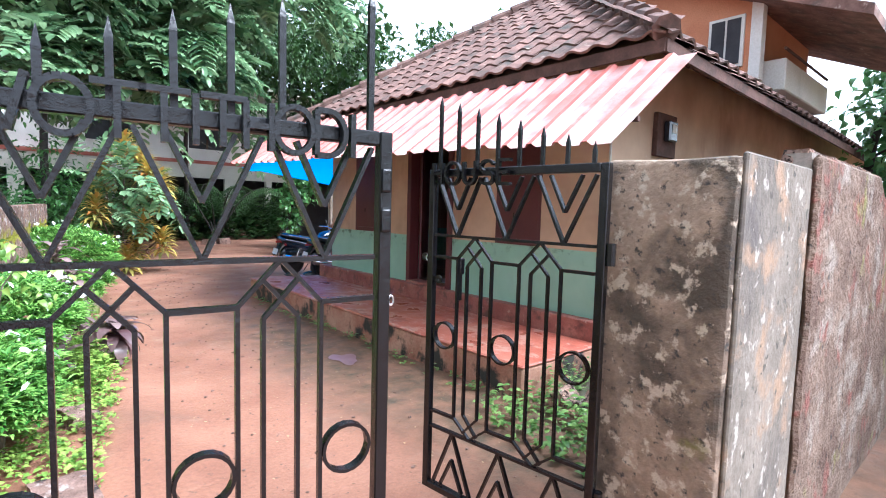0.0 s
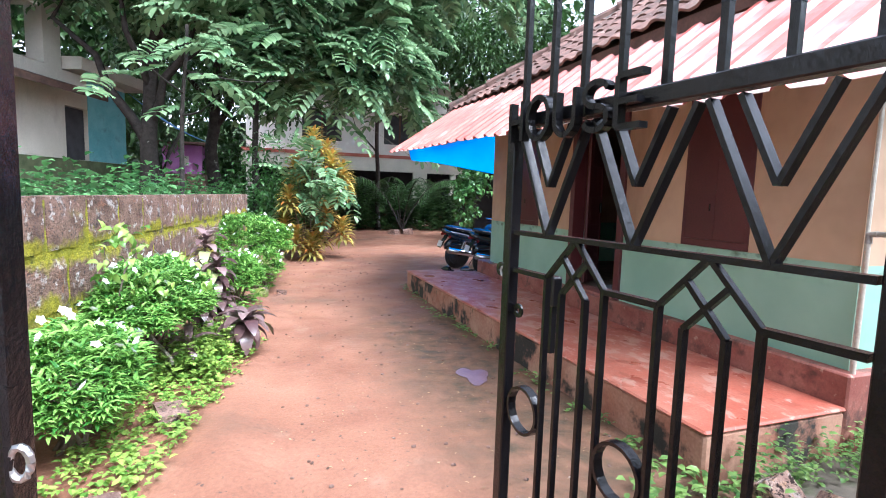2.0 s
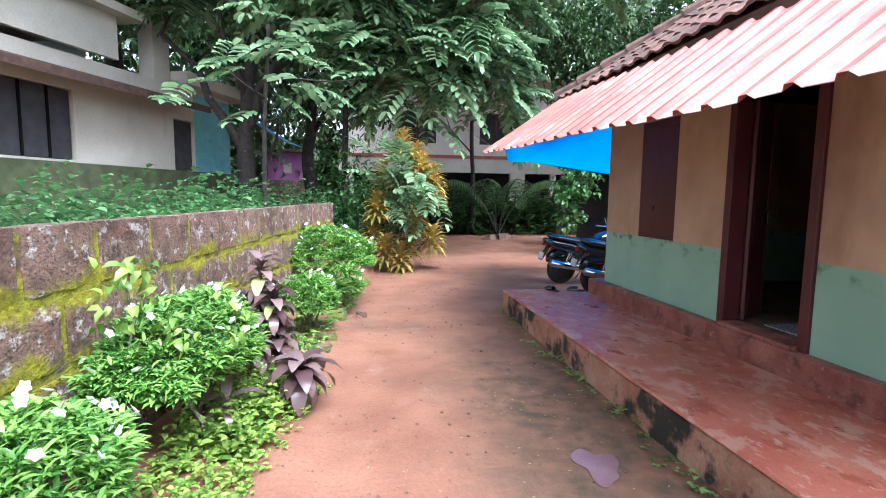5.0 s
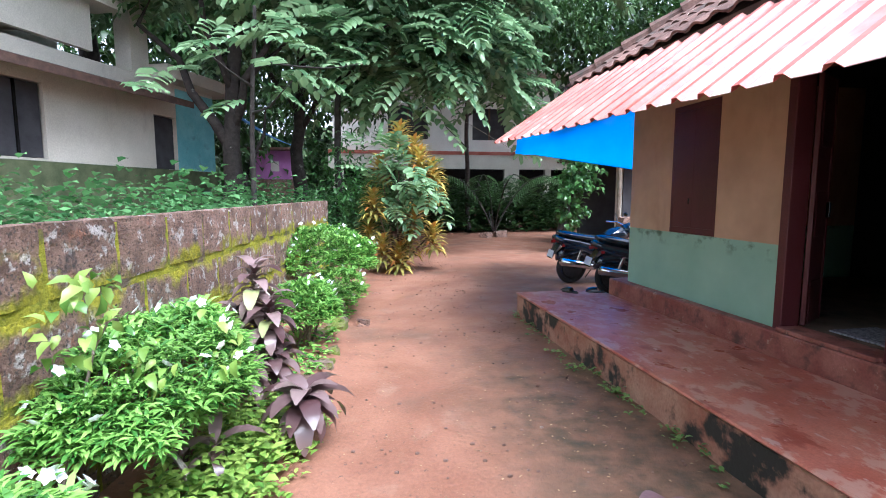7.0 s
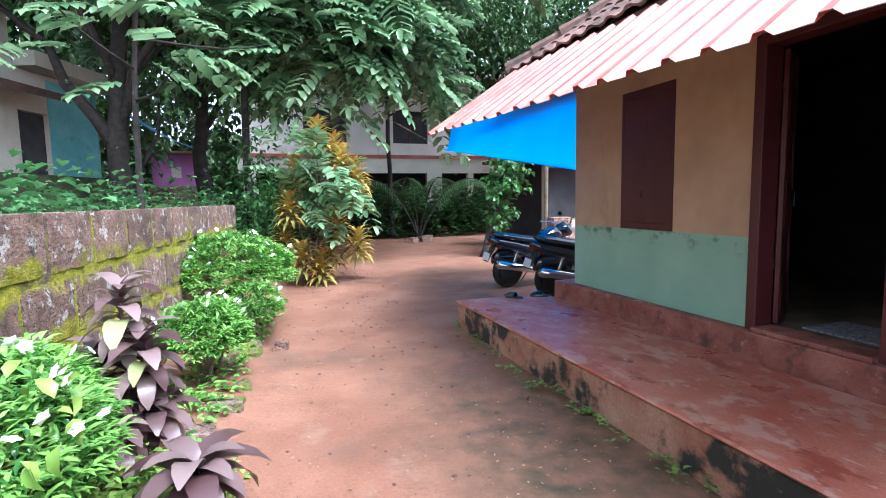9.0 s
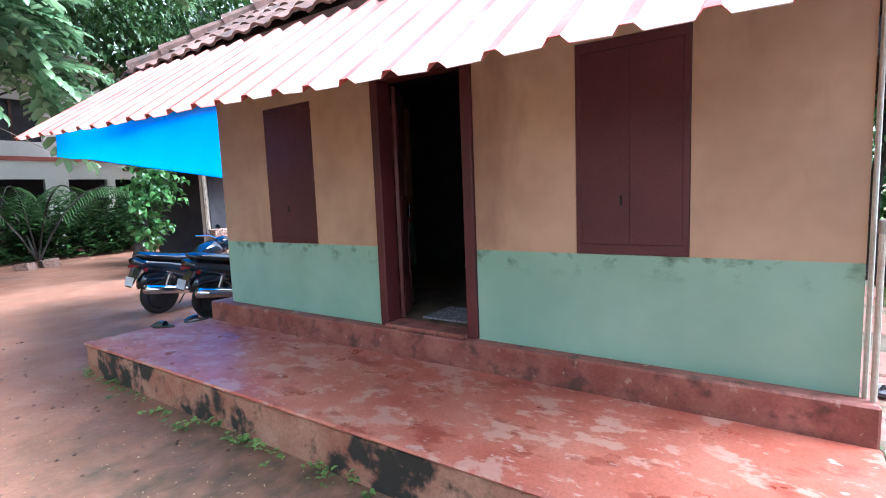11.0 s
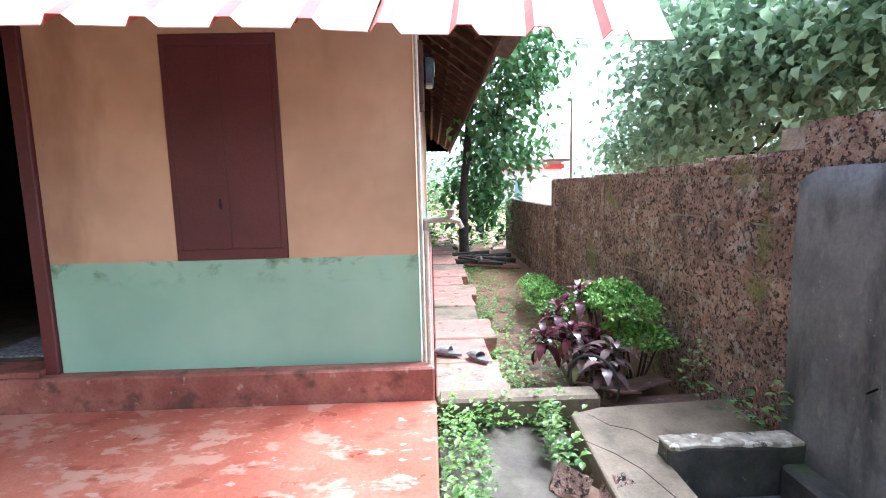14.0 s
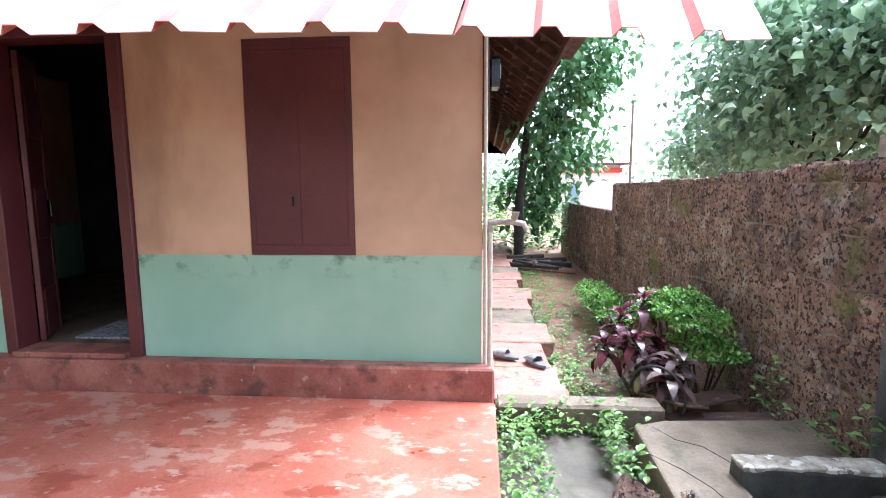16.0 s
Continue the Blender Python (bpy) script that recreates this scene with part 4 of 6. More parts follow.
        bar((0.165, 0.03, 1.27), (0.165, 0.03, 1.15), 0.015, 0.015, db)
        part("drop_bolt", db, M_IRON, th, "sliding iron bolt")
    hx = W - edge
    for z in (0.5, 1.42):
        part("hinge", tube([(hx + s * 0.014, 0, z - 0.04), (hx + s * 0.014, 0, z + 0.04)], 0.018, 8), M_IRON, th, "barrel hinge")
    return th


left_leaf = gate_leaf("VOTTITHODI", 0.085, 0.008, False, "closed black wrought iron gate leaf with name letters", True, 0.84)
left_leaf.matrix_basis = pose(-0.319, 1.324, 0, 0, 0, -8.5)
right_leaf = gate_leaf("HOUSE", 0.05, 0.022, True, "open black wrought iron gate leaf with name letters", False, 0.87)
# hinged on the pillar and swung inwards; its free edge is at the far end
right_leaf.matrix_basis = Matrix.Translation((1.31, 1.99, 0)) @ Matrix.Rotation(math.atan2(-0.87, 0.1), 4, "Z")

# ---- plants: makers ----


def blob_points(blobs, n, clump, spread):
    """Points gathered in clumps inside the outer shells of ellipsoids, so that the crown has gaps."""
    vol = np.array([r[0] * r[1] * r[2] for _, r in blobs]) ** 0.67
    out, outward = [], []
    for (c, r), share in zip(blobs, vol / vol.sum()):
        k = max(3, int(n * share / clump))
        d = unit(k)
        cc = np.array(c) + d * np.array(r) * (rng.random((k, 1)) ** 0.45)
        m = max(1, int(n * share))
        pick = rng.integers(0, k, m)
        out.append(cc[pick] + rng.normal(size=(m, 3)) * spread)
        outward.append(d[pick])
    return np.concatenate(out), np.concatenate(outward)


def broad_crown(name, blobs, n, length, width, mat, parent=None, label="", clump=30, spread=0.3, droop=0.5, kind="", fine=True):
    p, d = blob_points(blobs, n, clump, spread)
    a = d * 0.6 + unit(len(p)) * 0.9 + np.array([0, 0, -0.35])
    nn = unit(len(p)) * 0.6 + np.array([0, 0, 1.0])
    s = rng.uniform(0.65, 1.15, len(p))
    ob = leaves(name, p, a, nn, length * s, width * s, mat, parent, label, droop=droop, fine=fine)
    return tagged(ob, kind=kind)


def pinnate_crown(name, blobs, n, rachis, leaflet, pairs, mat, parent=None, label="", clump=9, spread=0.25):
    """Feather-like leaves: a stalk with paired leaflets."""
    p, d = blob_points(blobs, n, clump, spread)
    a = d * np.array([1, 1, 0.3]) + unit(n := len(p)) * 0.55 + np.array([0, 0, -0.1])
    a /= np.linalg.norm(a, axis=1, keepdims=True)
    up = np.array([0, 0, 1.0]) + unit(n) * 0.35
    side = np.cross(a, up)
    side /= np.linalg.norm(side, axis=1, keepdims=True)
    B, A, N, L = [], [], [], []
    ln = rachis * rng.uniform(0.7, 1.2, (n, 1))
    for k in range(pairs):
        f = (k + 1) / pairs
        q = p + a * ln * f - np.array([0, 0, 1.0]) * ln * 0.3 * f * f
        for sg in (-1, 1):
            B.append(q), A.append(side * sg + a * 0.55 + np.array([0, 0, -0.25])), N.append(up + unit(n) * 0.2)
            L.append(np.full(n, leaflet * (0.75 + 0.5 * math.sin(math.pi * (0.2 + 0.7 * f)))) * rng.uniform(0.85, 1.1, n))
    B.append(p + a * ln - np.array([0, 0, 1.0]) * ln * 0.3), A.append(a + np.array([0, 0, -0.4])), N.append(up), L.append(np.full(n, leaflet))
    L = np.concatenate(L)
    return leaves(name, np.concatenate(B), np.concatenate(A), np.concatenate(N), L, L * 0.46, mat, parent, label, droop=0.2, blunt=0.84)


def limbs(path, radii, forks, parent, mat=None, label=""):
    """A trunk with limbs: forks are (share of height, reach vector, radius)."""
    mat = mat or M_BARK
    pts = []
    for i in range(len(path) - 1):
        for k in range(5):
            f = k / 5
            p = Vector(path[i]).lerp(Vector(path[i + 1]), f)
            pts.append(p + Vector((noise.noise(p * 0.9), noise.noise(p * 0.9 + Vector((5, 0, 0))), 0)) * radii[0] * 0.5)
    pts.append(Vector(path[-1]))
    n = len(pts)
    rr = [radii[0] + (radii[-1] - radii[0]) * (i / (n - 1)) ** 0.8 for i in range(n)]
    rr[0] *= 1.35
    part("trunk", tube(pts, rr, 10), mat, parent, label, smooth=True)
    for share, reach, r in forks:
        a = pts[int(share * (n - 1))]
        reach = Vector(reach)
        q = [a + reach * f + Vector((noise.noise(a + reach * f), noise.noise(a * 2 + reach * f), 0.5 * f * f)) * 0.25 * reach.length * f for f in (0, 0.2, 0.4, 0.6, 0.8, 1.0)]
        part("limb", tube(q, [r, r * 0.85, r * 0.7, r * 0.55, r * 0.4, r * 0.2], 7), mat, parent, smooth=True)


def flower_bush(center, radii, n, label, blooms=25, stems=True):
    """A rounded shrub of glossy narrow leaves with small white flowers."""
    th = tagged(empty("flower_bush"), label, "bush", group="white-flowered bushes")
    c, r = np.array(center), np.array(radii)
    k = n // 7
    d = unit(k)
    d[:, 2] = np.abs(d[:, 2]) * 1.1 - 0.35
    d /= np.linalg.norm(d, axis=1, keepdims=True)
    bumps = np.array([1 + 0.22 * noise.noise(Vector(v) * 2.2 + Vector(center)) for v in d])[:, None]
    tips = c + d * r * bumps * (0.55 + 0.45 * rng.random((k, 1)) ** 0.4)
    B, A, N = [], [], []
    for j in range(7):
        ang = j * 0.9 + rng.random(k) * 0.6
        e = np.stack([np.cos(ang), np.sin(ang), np.full(k, 0.35)], axis=1)
        B.append(tips + rng.normal(size=(k, 3)) * 0.012), A.append(e + d * 0.5), N.append(np.array([0, 0, 1.0]) + unit(k) * 0.25)
    B, A, N = np.concatenate(B), np.concatenate(A), np.concatenate(N)
    s = rng.uniform(0.7, 1.2, len(B))
    leaves("foliage", B, A, N, 0.08 * s, 0.021 * s, M_LEAF_BRIGHT, th, droop=0.35)
    top = [i for i in range(k) if d[i, 2] > 0.2 and np.linalg.norm((tips[i] - c) / r) > 0.85]
    fl = rng.choice(top, min(blooms, len(top)), replace=False)
    P, Q, R = [], [], []
    for i in fl:
        o = tips[i] + d[i] * 0.06 + np.array([0, 0, 0.03])
        for j in range(5):
            a = j * 1.2566 + i
            tilt = Matrix.Rotation(0.9 * math.sin(i * 2.1), 3, "X") @ Matrix.Rotation(0.9 * math.cos(i * 1.3), 3, "Y")
            P.append(o), Q.append(tuple(tilt @ Vector((math.cos(a), math.sin(a), 0.3)))), R.append(tuple(tilt @ Vector((0, 0, 1))))
    leaves("blossom", P, Q, R, 0.032, 0.027, M_PETAL, th, "small white flowers", droop=0.0)["kind"] = "stuff"
    bm = bmesh.new()
    for j in range(7):
        q = c + unit(1)[0] * r * 0.6
        f = Vector((c[0] + 0.08 * math.cos(j), c[1] + 0.08 * math.sin(j), ground_z(c[0], c[1]) - 0.03))
        tube([f, f.lerp(Vector(q), 0.5) + Vector((0.03, 0, 0.05)), Vector(q)], [0.016, 0.011, 0.005], 5, bm)
    part("stem", bm, M_STEM, th)
    return th


def ti_plant(base, heads, label, mat=None, length=0.26, width=0.07, per=20):
    """A ti plant: bare stems, each with a rosette of broad dark leaves; heads are (dx, dy, height)."""
    th = tagged(empty("ti_plant"), label, "plant", group="ti plants")
    b = Vector((*base, ground_z(*base) - 0.02))
    for dx, dy, h in heads:
        t = b + Vector((dx, dy, h))
        part("stem", tube([b, b.lerp(t, 0.5) + Vector((dx * 0.1, 0, 0.02)), t], [0.014, 0.011, 0.008], 6), M_STEM, th)
        i = np.arange(per)
        ang = i * 2.4 + rng.random() * 6
        drop = i / per
        base_p = np.array(t) + np.stack([0 * ang, 0 * ang, 0.04 - 0.28 * min(1, h) * drop], axis=1)
        el = 1.15 - 1.5 * drop
        a = np.stack([np.cos(ang) * np.cos(el), np.sin(ang) * np.cos(el), np.sin(el)], axis=1)
        L = length * (0.75 + 0.4 * np.sin(np.pi * (0.15 + 0.7 * drop))) * rng.uniform(0.7, 1.15, per)
        blades("leaf_rosette", base_p, a, np.tile((0, 0, 1.0), (per, 1)), L, L * width / length, mat or M_LEAF_RED, th, curl=1.15)
    return th


def tree(name, path, radii, forks, label, crowns, bark=None):
    th = tagged(empty(name), label, "tree")
    limbs(path, radii, forks, th, bark)
    for c in crowns:
        c(th)
    return th


# ---- trees ----
# Topmost blob of these four crowns is added, mostly above view, for shade.
tree("tree", [(-2.1, 16, -0.1), (-2.15, 16, 2.2), (-2.05, 16.1, 4.5), (-1.4, 16.4, 8)], [0.3, 0.12],
     [(0.42, (-2.2, 0.4, 3.4), 0.15), (0.5, (1.4, -0.8, 3.0), 0.13), (0.62, (-0.8, -1.2, 3.2), 0.1), (0.66, (1.8, 1.2, 2.0), 0.09), (0.14, (0.9, 0.5, 2.6), 0.1)],
     "tall dark-trunked forked tree beyond the boundary wall",
     [lambda th: pinnate_crown("crown", [((-2.2, 16, 8.0), (3.6, 2.6, 1.8)), ((-0.2, 15, 7.2), (1.8, 2.2, 1.0)), ((-3.6, 17.5, 7.0), (2, 2, 1.2)), ((-1.5, 16.5, 10), (5, 3.5, 1.8))], 1300, 0.8, 0.27, 6, M_LEAF, th)])
tree("tree", [(-0.85, 20, -0.1), (-0.9, 20, 3), (-0.7, 20.2, 6), (-0.4, 20.5, 9)], [0.27, 0.1],
     [(0.4, (1.6, 0.3, 3.0), 0.12), (0.5, (-1.8, 0.2, 2.6), 0.11), (0.65, (0.6, -1.4, 2.4), 0.09)],
     "dark-barked tree with a dense leafy crown",
     [lambda th: broad_crown("crown", [((-0.6, 20, 7.0), (3.8, 2.8, 2.6)), ((0.8, 19, 4.9), (1.7, 1.6, 0.9)), ((2.5, 20, 10), (6, 4.5, 2)), ((8, 21, 8.2), (4.5, 2.5, 1.6))], 17000, 0.24, 0.1, M_LEAF_FAR, th)])
tree("tree", [(0.56, 14.5, -0.1), (0.55, 14.5, 2.5), (0.62, 14.5, 5), (0.7, 14.4, 8)], [0.1, 0.05],
     [(0.55, (0.9, -0.8, 0.8), 0.035), (0.62, (1.6, -1.0, 1.2), 0.04), (0.72, (-1.2, -0.9, 1.0), 0.035), (0.85, (1.0, 0.4, 1.2), 0.03)],
     "slender straight tree with pale spots on its trunk",
     [lambda th: pinnate_crown("crown", [((1.3, 14.2, 4.9), (1.0, 1.2, 0.8)), ((0.8, 13.8, 6.4), (1.8, 1.8, 0.9)), ((0.8, 14, 8.6), (3, 2.4, 1.2))], 520, 0.8, 0.28, 6, M_LEAF, th),
      lambda th: broad_crown("undergrowth", [((0.8, 14.3, 1.4), (0.8, 0.7, 1.4))], 1800, 0.16, 0.07, M_LEAF_DARK, th)])
tree("tree", [(5.5, 22.6, -0.1), (5.4, 22.2, 2.2), (4.7, 19.4, 4.8), (3.7, 16.4, 7)], [0.12, 0.05],
     [(0.5, (-1.3, -1.2, 1.0), 0.04), (0.6, (0.9, -1.6, 0.4), 0.04), (0.66, (-0.4, -2.0, 1.3), 0.04), (0.8, (1.2, -0.4, 0.9), 0.03)],
     "young tree with drooping feather-like leaves over the drive",
     [lambda th: pinnate_crown("crown", [((2.4, 14.6, 5.0), (1.7, 1.5, 1.0)), ((4.3, 14.4, 4.4), (1.1, 1.2, 0.75)), ((3.4, 15.0, 6.4), (2.4, 1.9, 1.2)), ((1.2, 14.2, 4.5), (0.9, 0.9, 0.5)), ((5.5, 15.5, 8.5), (4, 3, 1.5))], 800, 0.85, 0.3, 7, M_LEAF, th)])
tree("tree", [(-0.62, 10.4, -0.1), (-0.6, 10.4, 2.4), (-0.45, 10.2, 4.2)], [0.05, 0.025],
     [(0.62, (0.9, -1.2, 0.0), 0.02), (0.7, (-0.6, -1.5, 0.2), 0.02), (0.8, (1.4, -0.6, -0.3), 0.018)],
     "sapling whose feathered twigs reach over the wall",
     [lambda th: pinnate_crown("crown", [((-0.6, 9.6, 3.2), (0.8, 0.7, 0.2)), ((-1.5, 9.8, 3.25), (0.5, 0.4, 0.15)), ((0.2, 10.0, 3.9), (0.6, 0.6, 0.3))], 26, 0.55, 0.2, 5, M_LEAF, th)])
# Tree added for its canopy, above view, which keeps light off the house.
tree("tree", [(-7.5, 21, -0.1), (-7.3, 20.5, 4), (-6, 18, 8), (-4, 15.5, 9.5)], [0.4, 0.15],
     [(0.6, (4.5, -3, 2.0), 0.14), (0.7, (5.5, 1.5, 1.8), 0.14), (0.8, (3.5, -4.5, 0.8), 0.1), (0.9, (2, -3.5, 0.2), 0.1)],
     "added tree, canopy out of view, that shades the neighbouring house",
     [lambda th: broad_crown("crown", [((-4.5, 12.0, 9.6), (3.2, 3, 1.0)), ((-4.5, 16, 10.6), (3.5, 2.6, 0.9))], 6500, 0.42, 0.24, M_LEAF_FAR, th, clump=26, spread=0.45, fine=False)])


def backdrop():
    """Dark hills of forest far beyond the houses, with an uneven skyline."""
    n = 90
    verts, faces = [], []
    for i in range(n + 1):
        a = math.radians(28 + 124 * i / n)
        x, y = 75 * math.cos(a), 2 + 75 * math.sin(a)
        h = 11 + 3.5 * noise.noise((i * 0.21, 0, 0)) + 1.6 * noise.noise((i * 0.9, 4, 0))
        verts += [(x, y, -0.5), (x * 1.01, y * 1.01, h * 0.55), (x * 1.05, y * 1.05, h)]
    for i in range(n):
        for k in (0, 1):
            a = i * 3 + k
            faces.append((a, a + 3, a + 4, a + 1))
    m = surf("far_forest", (0.012, 0.025, 0.01), (0.05, 0.085, 0.03), 0.6, 0.95, 1.0, 3.0, stains=[((0.09, 0.14, 0.05), 1.6, 0.56, 0.66)], bump_scale=1.2)
    tagged(sheet_mesh("backdrop", verts, faces, m, smooth=True), "dark green forest skyline far behind the houses", "forest", kind="structure")


backdrop()
far_woods = tagged(empty("woodland"), "dense green woodland behind the houses", "trees", kind="stuff")
broad_crown("tree_mass", [((-9, 27, 6), (6, 3, 6)), ((-2, 33, 7), (6, 3, 7)), ((7, 36, 9), (8, 3, 6)), ((16, 33, 7), (7, 3, 7)), ((13, 22, 7), (4, 3, 4)), ((22, 24, 7), (5, 5, 6)), ((-16, 22, 7), (5, 5, 7)), ((6, 24, 9.5), (5, 3, 3)), ((-5, 26, 9), (5, 3, 3)), ((-6, 31, 2.2), (6, 1.5, 2.6)), ((-11, 25, 2.2), (3, 2.5, 2.6)), ((9, 38, 3), (12, 1.5, 4))], 56000, 0.55, 0.28, M_LEAF_FAR, far_woods, clump=40, spread=0.6, fine=False)
broad_crown("tree_mass", [((32, -10, 1.8), (7, 3, 2.0)), ((36, 4, 1.8), (4, 6, 2)), ((20, -13, 4), (6, 3, 4)), ((9, -14, 6), (8, 3, 6)), ((-12, -6, 6), (4, 8, 6))], 22000, 0.36, 0.22, M_LEAF_TEAK, far_woods, clump=40, spread=0.6, fine=False)
tree("tree", [(8.6, -1.9, -0.1), (8.7, -1.9, 1.6), (9.0, -2.1, 3.2), (9.2, -2.2, 4.6)], [0.13, 0.05],
     [(0.35, (-1.6, 0.4, 0.9), 0.05), (0.45, (1.5, 0.3, 0.8), 0.05), (0.55, (-1.2, -0.4, 1.3), 0.04), (0.6, (0.8, 0.6, 1.4), 0.04)],
     "spreading tree with large heart-shaped leaves behind the wall",
     [lambda th: broad_crown("crown", [((8.8, -1.8, 3.3), (2.3, 1.3, 1.5)), ((7.2, -2.2, 3.0), (1.5, 1.2, 1.3)), ((5.6, -2.4, 3.6), (1.4, 1.2, 1.3)), ((11.3, -2.0, 2.3), (1.3, 1.1, 0.9))], 15000, 0.16, 0.13, M_LEAF_TEAK, th, clump=45, spread=0.3, droop=0.7)])
tree("tree", [(11.2, 2.05, -0.1), (11.25, 2.05, 1.4), (11.4, 1.9, 3.0), (11.6, 1.6, 4.4)], [0.11, 0.05],
     [(0.5, (0.4, -1.1, 0.5), 0.035), (0.65, (0.2, -1.4, 0.8), 0.03), (0.8, (-0.2, -0.8, 0.6), 0.03)],
     "small dark-stemmed tree with big leaves beside the path",
     [lambda th: broad_crown("crown", [((11.4, 1.2, 3.2), (0.9, 1.0, 1.0)), ((11.6, 0.9, 4.3), (0.9, 1.1, 0.7)), ((12.4, 1.0, 2.3), (0.8, 0.9, 0.6)), ((12.8, 1.6, 1.4), (0.7, 0.8, 0.8))], 3000, 0.2, 0.135, M_LEAF_SHRUB, th, clump=16, spread=0.2, droop=0.6)])


def creeper():
    th = tagged(empty("creeper_tree"), "leaning dead trunk covered by a heart-leaved creeper", "tree")
    limbs([(6.1, 15.0, -0.1), (6.5, 15.1, 1.2), (6.9, 15.2, 2.6)], [0.12, 0.08], [], th)
    broad_crown("creeper", [((6.75, 14.95, 2.2), (0.45, 0.35, 0.6)), ((6.5, 14.9, 1.3), (0.3, 0.25, 0.7))], 700, 0.17, 0.13, M_LEAF_DARK, th, clump=12, spread=0.12, droop=0.6)


creeper()


def palm(base, n, reach, label):
    th = tagged(empty("palm"), label, "palm")
    for i in range(n):
        a = i * 2.4
        pts = [Vector((*base, 0)) + Vector((math.cos(a) * reach * f, math.sin(a) * reach * f, 2.3 * reach * f - 1.75 * reach * f * f)) for f in np.linspace(0, 1, 9)]
        part("stalk", tube(pts, [0.03 - 0.0028 * k for k in range(9)], 5), M_BARK, th)
        B, A, N = [], [], []
        for f in np.linspace(0.25, 1, 34):
            k = min(7.99, f * 8)
            p = pts[int(k)].lerp(pts[int(k) + 1], k - int(k))
            for sg in (-1, 1):
                B.append(p), A.append((-math.sin(a) * sg + 0.4 * math.cos(a), math.cos(a) * sg + 0.4 * math.sin(a), -0.45)), N.append((0, 0, 1))
        leaves("frond", B, A, N, 0.5 * reach / 2.2, 0.035, M_LEAF_FAR, th, droop=0.3)


palm((6.4, 21.8), 8, 3.0, "feathery palm in front of the far house")

# ---- the west bed ----
flower_bush((-0.34, 3.95, 0.44), (0.36, 0.44, 0.31), 6000, "glossy green bush with white flowers beside the wall", 30)
flower_bush((-0.2, 5.35, 0.62), (0.46, 0.82, 0.3), 11000, "glossy green bush with white flowers in the wall bed", 34)
flower_bush((0.34, 7.55, 0.46), (0.34, 0.36, 0.27), 4200, "small green bush with white flowers in the bed", 22)
flower_bush((0.46, 9.35, 0.74), (0.66, 0.68, 0.42), 8600, "large rounded bush dotted with white flowers", 44)
flower_bush((0.68, 8.75, 0.42), (0.3, 0.3, 0.25), 2200, "low green bush at the drive's edge", 8)
ti_plant((0.16, 6.1), [(0.0, 0.02, 1.0), (-0.12, 0.06, 0.66), (0.1, -0.06, 0.76), (0.06, 0.1, 0.5), (-0.1, -0.12, 0.5), (0.12, 0.02, 0.36), (-0.02, -0.16, 0.34)], "tall purple-brown ti plant in the bed", per=26, length=0.22, width=0.085)
ti_plant((0.54, 5.48), [(0.0, 0.0, 0.3)], "low purple ti plant at the drive's edge", per=28, length=0.28, width=0.105)
ti_plant((0.12, 5.15), [(0.0, 0.0, 0.22)], "small drooping ti plant under the bush", per=7, length=0.26, width=0.07)


def croton():
    th = tagged(empty("croton"), "tall croton with yellow, green and orange leaves", "plant")
    b = (1.75, 13.0)
    for dx, dy, h in ((0.05, 0, 2.85), (0.3, -0.1, 2.35), (-0.2, 0.1, 2.2), (0.5, 0.05, 1.8), (-0.3, -0.1, 1.5), (0.2, -0.25, 1.2), (0.15, -0.1, 0.7), (-0.2, -0.3, 0.6), (0.45, -0.2, 0.8), (0.25, 0.1, 2.6), (0.45, -0.15, 2.1), (-0.35, 0.05, 0.9), (0.0, -0.35, 0.45)):
        t = Vector((b[0] + 1.6 * dx, b[1] + 1.6 * dy, h))
        part("stem", tube([(*b, -0.05), Vector((*b, 0)).lerp(t, 0.5), t], [0.025, 0.018, 0.01], 6), M_STEM, th)
        n = 64
        ang = np.arange(n) * 2.4
        dr = np.arange(n) / n
        el = 1.0 - 1.3 * dr
        a = np.stack([np.cos(ang) * np.cos(el), np.sin(ang) * np.cos(el), np.sin(el)], axis=1)
        leaves("leaf_rosette", np.array(t) - np.stack([0 * dr, 0 * dr, 0.4 * dr], axis=1), a, np.tile((0, 0, 1.0), (n, 1)), 0.36, 0.085, M_CROTON, th, droop=0.5)
    pinnate_crown("side_shoot", [((1.75, 12.5, 1.75), (0.65, 0.4, 0.4))], 60, 0.5, 0.2, 5, M_LEAF, th)["kind"] = "stuff"


croton()


def cover(name, label, area, n, size, mat, h, kind="stuff"):
    """Low weeds scattered over a patch of ground: area(u, v) gives a place."""
    uv = rng.random((n // 5, 2))
    pos = np.array([area(u, v) for u, v in uv])
    z = np.array([ground_z(x, y) for x, y in pos]) if pos.shape[1] == 2 else pos[:, 2]
    B, A, N = [], [], []
    k = len(pos)
    hh = h * rng.random(k)
    for j in range(5):
        ang = j * 1.26 + rng.random(k)
        B.append(np.stack([pos[:, 0], pos[:, 1], z + hh * (0.5 + 0.12 * j)], axis=1) + rng.normal(size=(k, 3)) * np.array([0.02, 0.02, 0]))
        A.append(np.stack([np.cos(ang), np.sin(ang), np.full(k, 0.35)], axis=1))
        N.append(np.array([0, 0, 1.0]) + unit(k) * 0.3)
    B = np.concatenate(B)
    s = rng.uniform(0.5, 1.2, len(B))
    return tagged(leaves(name, B, np.concatenate(A), np.concatenate(N), size * s, size * 0.6 * s, mat, droop=0.3), label, "weeds", kind=kind)


cover("weeds", "bright green weeds in the bed along the drive", lambda u, v: (wall_x(3.2 + 2.9 * v) + 0.3 + (0.55 + 0.2 * v) * u, 3.2 + 2.9 * v), 2600, 0.05, M_LEAF_LIME, 0.13)
